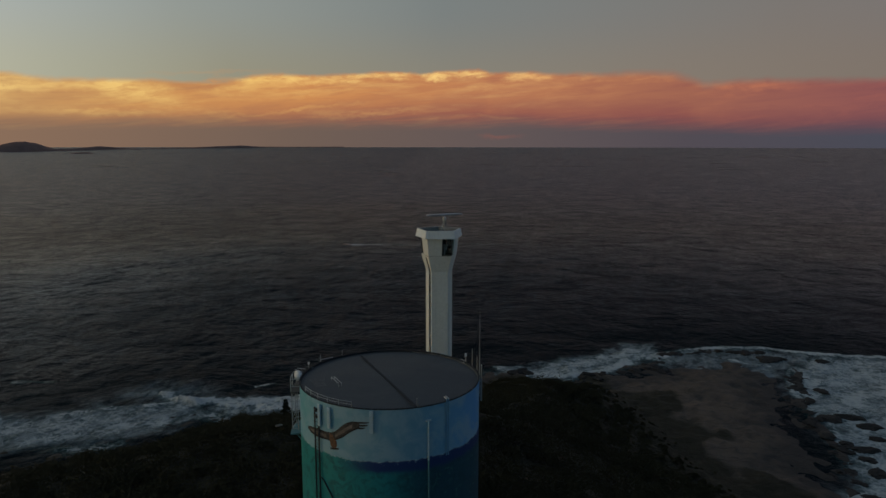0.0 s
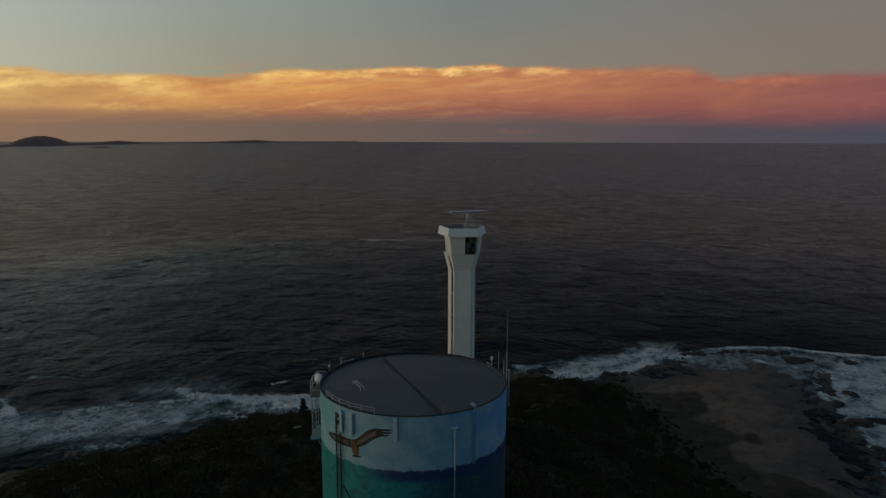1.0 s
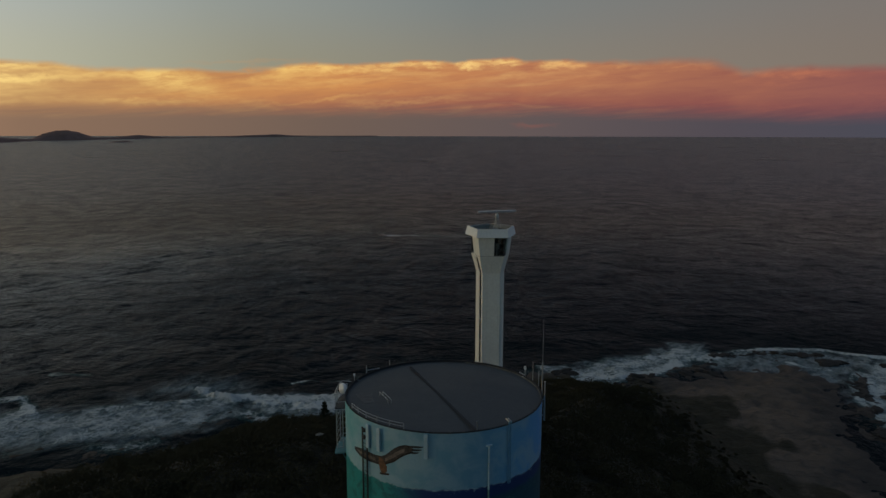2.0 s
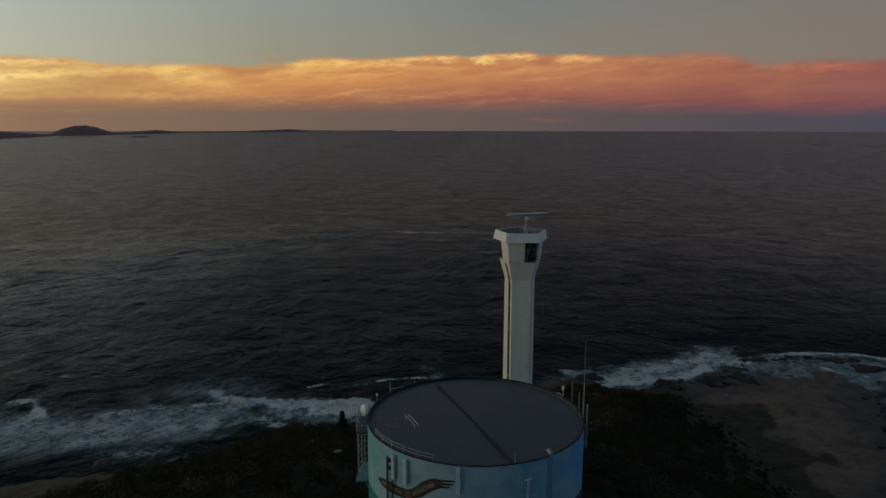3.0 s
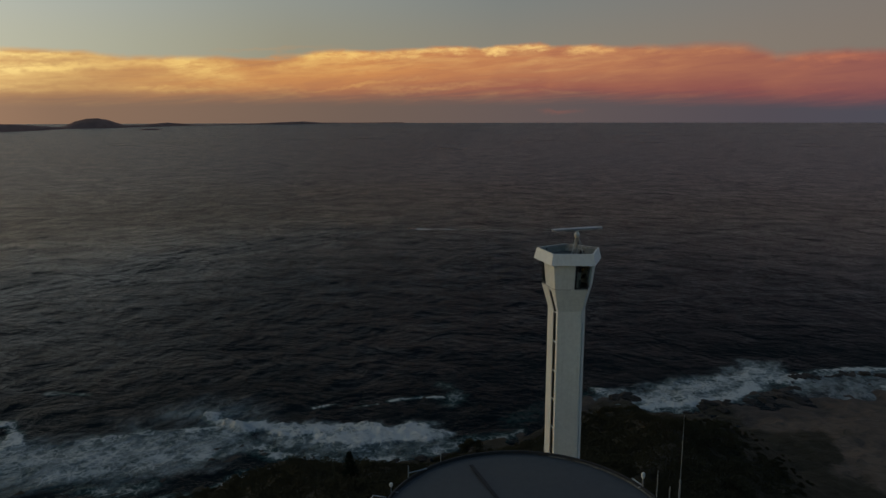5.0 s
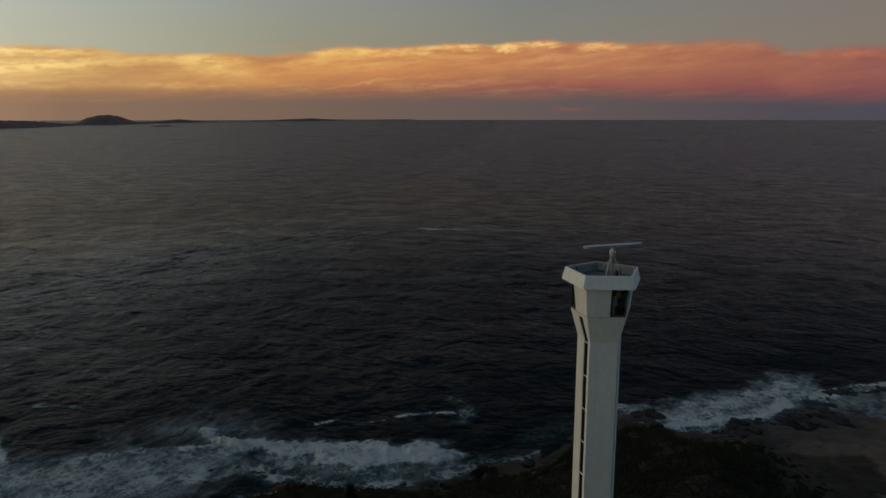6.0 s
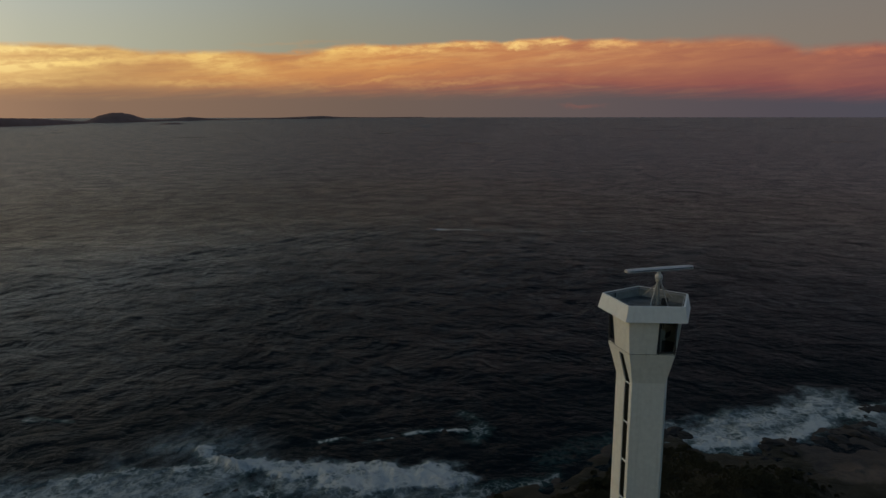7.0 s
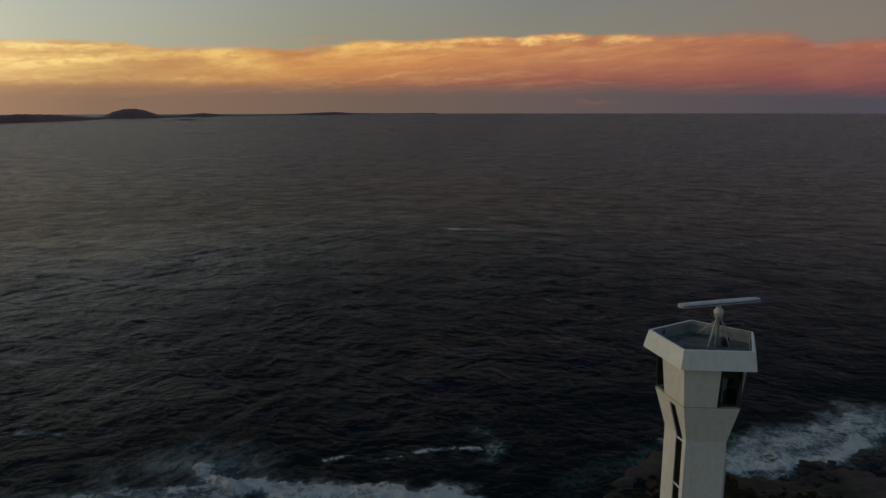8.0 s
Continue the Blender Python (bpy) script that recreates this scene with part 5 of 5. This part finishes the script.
def build_dish():
    at = around(173, KR + 0.75, 35.4)
    ob = thing("microwave_dish", "round white microwave drum dish on a rim bracket", "dish", tuple(at))
    bm = lathe([(0.02, 0.2), (0.3, 0.17), (0.5, 0.05), (0.53, 0.0), (0.53, -0.22), (0.46, -0.3), (0.02, -0.33)], 28)
    aim = Vector((math.cos(radians(222)), math.sin(radians(222)), 0.05)).to_track_quat("Z", "Y").to_matrix().to_4x4()
    bmesh.ops.transform(bm, matrix=Matrix.Translation((0, 0, 0.25)) @ aim, verts=bm.verts[:])
    bmesh.ops.recalc_face_normals(bm, faces=bm.faces[:])
    part("drum", bm, WHITECAP, ob, smooth=True)
    part("mount_pole", rod((0.42, 0.3, -0.9), (0.42, 0.3, 0.7), 0.055, sides=8), STEEL, ob)
    part("arm", rod((0.42, 0.3, 0.25), (0.15, 0.12, 0.25), 0.06, sides=8), STEEL, ob)
    part("bracket", rod((0.42, 0.3, -0.6), (0.95, 0.2, -0.6), 0.05, sides=8), STEEL, ob)


build_dish()


def pole(name, label, x, y, z0, z1, r, arms=(), top=None):
    ob = thing(name, label, "antenna", (x, y, z0))
    part("shaft", rod((0, 0, 0), (0, 0, z1 - z0), r, r * 0.6, sides=8), STEEL, ob)
    for z, dx, dy in arms:
        part("arm", rod((0, 0, z - z0), (dx, dy, z - z0), r * 0.7, sides=6), STEEL, ob)
    if top:
        part("sensor", box((0.2, 0.2, top), (0, 0, z1 - z0), (0, 0, 20), 0.04), PALE, ob)
    return ob


# masts and whips round the rim
ex, ey, _ = around(3.5, KR + 0.08, 0)
mast = pole("antenna_mast", "tall thin grey whip antenna clamped to the tank rim", ex, ey, 33.9, 41.7, 0.03, [(34.4, -0.2, 0), (35.8, -0.2, 0)])
part("sleeve", rod((0, 0, 0.1), (0, 0, 4.9), 0.075, 0.06, sides=10), STEEL, mast)
part("tip", rod((0, 0, 7.8), (0, 0, 9.1), 0.012, 0.006, sides=6), STEEL, mast)
for z in (0.5, 1.9):
    part("clamp", box((0.22, 0.2, 0.1), (-0.06, 0, z), (0, 0, 3.5), 0.015), DARK, mast)
ex, ey, _ = around(-4, KR + 0.22, 0)
tube = pole("antenna_mast", "thick grey antenna tube on the tank rim", ex, ey, 33.7, 37.4, 0.09, [(34.2, -0.3, 0.02), (35.7, -0.3, 0.02)])
part("cap", rod((0, 0, 3.66), (0, 0, 3.76), 0.075, 0.05, sides=10), PALE, tube)
ex, ey, _ = around(22, KR + 0.1, 0)
pole("antenna_mast", "short grey rod antenna clamped to the tank rim", ex, ey, 35.3, 37.9, 0.045, [(35.6, -0.2, -0.08), (35.9, -0.2, -0.08)])
ex, ey, _ = around(13, KR + 0.12, 0)
pole("antenna_mast", "pale slender antenna tube on the tank rim", ex, ey, 34.9, 37.5, 0.06, [(35.3, -0.25, -0.08)])
ex, ey, _ = around(31, KR + 0.1, 0)
pole("antenna_mast", "short pole with a pale sensor head on the tank rim", ex, ey, 35.3, 36.8, 0.07, [(36.0, -0.3, -0.15), (36.05, -0.5, 0.9)], 0.4)
ex, ey, _ = around(149, KR + 0.2, 0)
pole("antenna_mast", "short steel post on the tank rim", ex, ey, 35.2, 36.8, 0.06, [(36.25, 1.2, 0.75)])
ex, ey, _ = around(163, KR + 0.15, 0)
pole("antenna_mast", "short pale sensor post on the tank rim", ex, ey, 35.2, 36.5, 0.04, [(36.0, 0.5, 0.0)], 0.25)
ex, ey, _ = around(130, KR + 0.12, 0)
pole("antenna_mast", "thin steel rod on the tank rim", ex, ey, 35.2, 36.6, 0.035)


# ---- the boat far out ----
def build_boat():
    ob = thing("motorboat", "small faded open motorboat ahead of its white wake", "boat", (-56.5, 407.6, 0.15), 182)
    stations = [(-2.2, 0.82, -0.25, 0.42), (-1.0, 0.9, -0.28, 0.44), (0.4, 0.86, -0.26, 0.5), (1.4, 0.6, -0.16, 0.6), (2.1, 0.26, 0.05, 0.7), (2.45, 0.04, 0.3, 0.76)]
    pts, faces = [], []
    for x, half, keel, rail in stations:
        chine = keel + 0.3 * (rail - keel)
        pts += [(x, 0, keel), (x, half * 0.8, chine), (x, half, rail), (x, half * 0.86, rail), (x, half * 0.7, chine + 0.1),
                (x, -half * 0.7, chine + 0.1), (x, -half * 0.86, rail), (x, -half, rail), (x, -half * 0.8, chine)]
    for k in range(len(stations) - 1):
        for i in range(9):
            j = (i + 1) % 9
            faces.append((9 * k + i, 9 * k + j, 9 * k + 9 + j, 9 * k + 9 + i))
    faces += [tuple(range(8, -1, -1)), tuple(range(9 * len(stations) - 9, 9 * len(stations)))]
    bm = shell(pts, faces)
    bmesh.ops.recalc_face_normals(bm, faces=bm.faces[:])
    part("hull", bm, HULL, ob)
    part("console", box((0.6, 0.7, 0.75), (-0.2, 0, 0.4), (0, 0, 0), 0.06), PALE, ob, "pale plastic helm console")
    part("windscreen", box((0.05, 0.66, 0.34), (0.05, 0, 0.92), (0, -22, 0), 0.015), DARK, ob, "dark raked windscreen")
    engine = part("outboard_motor", box((0.42, 0.36, 0.5), (-2.42, 0, 0.62), (0, 8, 0), 0.1), DARK, ob, "black outboard motor")
    part("drive_leg", box((0.16, 0.1, 0.75), (-2.42, 0, 0.05), (0, 8, 0), 0.03), DARK, engine)


build_boat()


# ---- plants and rocks ----
def leaf_cloud(centres, radii, count, size, seed):
    """Random leaf quads through ellipsoids: arrays of points and faces."""
    g = np.random.default_rng(seed)
    n = len(centres)
    c = np.repeat(centres, count, axis=0)
    s = np.repeat(radii, count, axis=0)
    v = g.normal(size=(n * count, 3))
    v /= np.linalg.norm(v, axis=1, keepdims=True)
    v[:, 2] = np.abs(v[:, 2]) * 1.0 - 0.25
    p = c + v * s * g.uniform(0.55, 1.08, (n * count, 1))
    a = g.normal(size=p.shape)
    a /= np.linalg.norm(a, axis=1, keepdims=True)
    b = np.cross(a, g.normal(size=p.shape))
    b /= np.linalg.norm(b, axis=1, keepdims=True)
    w = size * g.uniform(0.6, 1.3, (n * count, 1))
    quad = np.stack([p - a * w, p + b * w * 0.45, p + a * w, p - b * w * 0.45], 1).reshape(-1, 3)
    return quad, np.arange(len(quad)).reshape(-1, 4)


def build_scrub():
    g = np.random.default_rng(5)
    px, py = g.uniform(-90, 75, 11000), g.uniform(45, 172, 11000)
    z, shore, plants = ground_height(px, py)
    clear = (np.hypot(px - KX, py - KY) > KR + 1.9) & (np.hypot(px - TX, py - TY) > 3.6) & (plants > 0.4 - np.where(px > 22, 0.5, 3) * g.uniform(0, 1, len(px)) ** 2) & ((px > -57 + 5 * np.sin(py / 5)) | (py < 92))
    keep = clear & (g.uniform(0, 1, len(px)) < np.where(px > 22, 0.18 + 0.82 * smooth01((plants + 1) / 15), 1.0))
    px, py, z, plants = px[keep], py[keep], z[keep], plants[keep]
    grow = np.where(px > 22, 0.12 + 0.88 * smooth01((plants + 1) / 19), 0.34 + 0.66 * smooth01((plants + 1) / 15)) - 0.2 * smooth01((-plants - 1) / 6)
    rad = np.stack([g.uniform(0.9, 2.0, len(px)), g.uniform(0.9, 2.0, len(px)), g.uniform(0.7, 2.3, len(px))], 1) * grow[:, None]
    verts, faces = leaf_cloud(np.stack([px, py, z + 0.2 * rad[:, 2]], 1), rad, 86, 0.18, 9)
    # coarser growth on the slope behind
    bx, by = g.uniform(-110, 90, 2600), g.uniform(-90, 45, 2600)
    bz, _, inland = ground_height(bx, by)
    ok = inland > 1
    size = np.stack([g.uniform(1.4, 3.0, 2600), g.uniform(1.4, 3.0, 2600), g.uniform(0.8, 2.3, 2600)], 1)[ok]
    more, quads = leaf_cloud(np.stack([bx[ok], by[ok], bz[ok] + 0.3], 1), size, 16, 0.8, 10)
    verts, faces = np.concatenate([verts, more]), np.concatenate([faces, quads + len(verts)])
    ob = sheet("scrub", verts, faces, SCRUB, smooth=False)
    tagged(ob, "dense dark coastal scrub covering the headland", "shrubs", kind="stuff")


build_scrub()


def conifer(x, y, height, seed):
    z = float(ground_height(np.array([x]), np.array([y]))[0][0])
    ob = thing("tree", "small dark conical pine above the surf", "tree", (x, y, z - 0.2))
    part("trunk", rod((0, 0, 0), (0, 0, height), 0.16, 0.03, sides=8), BARK, ob)
    g = np.random.default_rng(seed)
    centres, radii = [], []
    layers = int(height / 0.55)
    for i in range(layers):
        f = i / layers
        reach = (1 - f) * height * 0.24 + 0.2
        for k in range(7):
            a = g.uniform(0, 6.28)
            centres.append((reach * 0.6 * math.cos(a), reach * 0.6 * math.sin(a), 0.9 + f * (height - 1.0)))
            radii.append((reach * 0.45, reach * 0.45, 0.22))
    verts, faces = leaf_cloud(np.array(centres), np.array(radii), 26, 0.2, seed)
    crown = sheet("crown", verts, faces, CONIFER, smooth=False)
    crown.parent = ob
    return ob


def broadleaf(x, y, height, seed):
    z = float(ground_height(np.array([x]), np.array([y]))[0][0])
    ob = thing("tree", "low wind-shaped coastal tree with a dark uneven crown", "tree", (x, y, z - 0.2), group="coastal trees")
    g = np.random.default_rng(seed)
    bm = rod((0, 0, 0), (0.1, 0.1, height * 0.55), 0.16, 0.1, sides=8)
    centres, radii = [], []
    for k in range(6):
        a, reach = g.uniform(0, 6.28), g.uniform(0.5, 1.3)
        tip = (reach * math.cos(a), reach * math.sin(a), height * g.uniform(0.6, 0.9))
        rod((0.1, 0.1, height * 0.45), tip, 0.08, 0.03, sides=6, bm=bm)
        for _ in range(3):
            centres.append((tip[0] + g.normal(0, 0.4), tip[1] + g.normal(0, 0.4), tip[2] + g.normal(0, 0.25)))
            radii.append((g.uniform(0.5, 0.9), g.uniform(0.5, 0.9), g.uniform(0.35, 0.6)))
    part("trunk", bm, BARK, ob)
    verts, faces = leaf_cloud(np.array(centres), np.array(radii), 70, 0.22, seed)
    crown = sheet("crown", verts, faces, SCRUB, smooth=False)
    crown.parent = ob
    return ob


conifer(-27.5, 116.0, 4.8, 3)
for i, (x, y, h) in enumerate([(-12, 135, 2.6), (3, 143, 2.4)]):
    broadleaf(x, y, h, 30 + i)


def boulder_mesh(seed, flat):
    bm = bmesh.new()
    bmesh.ops.create_icosphere(bm, subdivisions=3, radius=1.0)
    off = Vector((seed * 7.3, seed * 3.1, 0))
    for v in bm.verts:
        d = 1 + 0.5 * noise.noise(v.co * 1.1 + off) + 0.32 * noise.noise(v.co * 2.7 + off) + 0.15 * noise.noise(v.co * 6.0 + off)
        v.co = Vector((v.co.x * d, v.co.y * d, v.co.z * d * flat))
    return bm


def build_rocks():
    """Boulders and ledges along the tide line, joined as one."""
    g = np.random.default_rng(21)
    verts, faces, base = [], [], 0
    shapes = []
    for s in range(6):
        bm = boulder_mesh(s + 1, 0.3)
        shapes.append((np.array([v.co[:] for v in bm.verts]), np.array([[v.index for v in f.verts] for f in bm.faces])))
        bm.free()
    px, py = g.uniform(-95, 100, 6000), g.uniform(95, 202, 6000)
    z, shore, plants = ground_height(px, py)
    pick = np.where((np.abs(shore - 1.0) < 3.5) & (plants < -1) & ((px > 32) | (px < -12)))[0][:520]
    spots = [(px[i], py[i], z[i], (0.25 + 1.0 * g.uniform(0, 1) ** 2) * (0.45 if px[i] < -30 else 1.0)) for i in pick]
    spots += [(x + g.normal(0, 1.2), y + g.normal(0, 1.0), -0.2, g.uniform(0.5, 1.15)) for x, y in ((-44, 163.5), (-38, 165), (-33, 166.5), (-28, 169), (-22, 171), (-18, 171.5)) for _ in range(5)]
    spots += [(x, y, 0.4, s) for x, y, s in ((20.5, 175, 1.8), (18.5, 174, 1.5), (22, 174, 1.2))]
    # long low ledges breaking the surf on the reef
    spots += [(x, y, 0.12, s) for x, y, s in ((91.9, 160.9, 1.5), (89.1, 144.5, 1.8), (90.4, 139.4, 1.6), (88.2, 133.2, 1.5), (82.6, 128.1, 1.9), (80.6, 123.8, 1.3), (79, 118.4, 1.4), (84.5, 143.6, 1.8), (85.6, 154.7, 1.2),
                                              (62.8, 190.5, 1.6), (66, 191.5, 1.2), (86.2, 192.6, 1.7), (83.5, 193, 1.2), (90.3, 185.9, 2.2), (94, 186.5, 1.5), (104.4, 184, 1.6), (50.6, 175.8, 1.6), (56.6, 176.6, 1.8), (80.6, 130.9, 1.4))]
    for x, y, zz, s in spots:
        v, f = shapes[int(g.integers(6))]
        a = g.uniform(0, 6.28)
        q = v * s * np.array([g.uniform(0.8, 1.7), g.uniform(0.8, 1.3), 1.0])
        verts.append(np.stack([q[:, 0] * math.cos(a) - q[:, 1] * math.sin(a) + x, q[:, 0] * math.sin(a) + q[:, 1] * math.cos(a) + y, q[:, 2] + zz], 1))
        faces.append(f + base)
        base += len(v)
    ob = sheet("shore_rocks", np.concatenate(verts), np.concatenate(faces), ROCK, smooth=False)
    tagged(ob, "dark wet boulders and ledges along the tide line", "rocks", kind="stuff")


build_rocks()

gx, gy = -22.0, 88.5
gz = float(ground_height(np.array([gx]), np.array([gy]))[0][0])
stone = part("rock", boulder_mesh(4, 0.7), STONE)
stone.matrix_world = pose(gx, gy, gz + 1.5, 0, 0, 30) @ Matrix.Diagonal((0.5, 0.22, 0.16, 1))
tagged(stone, "pale sandstone boulder among the scrub", "rock")
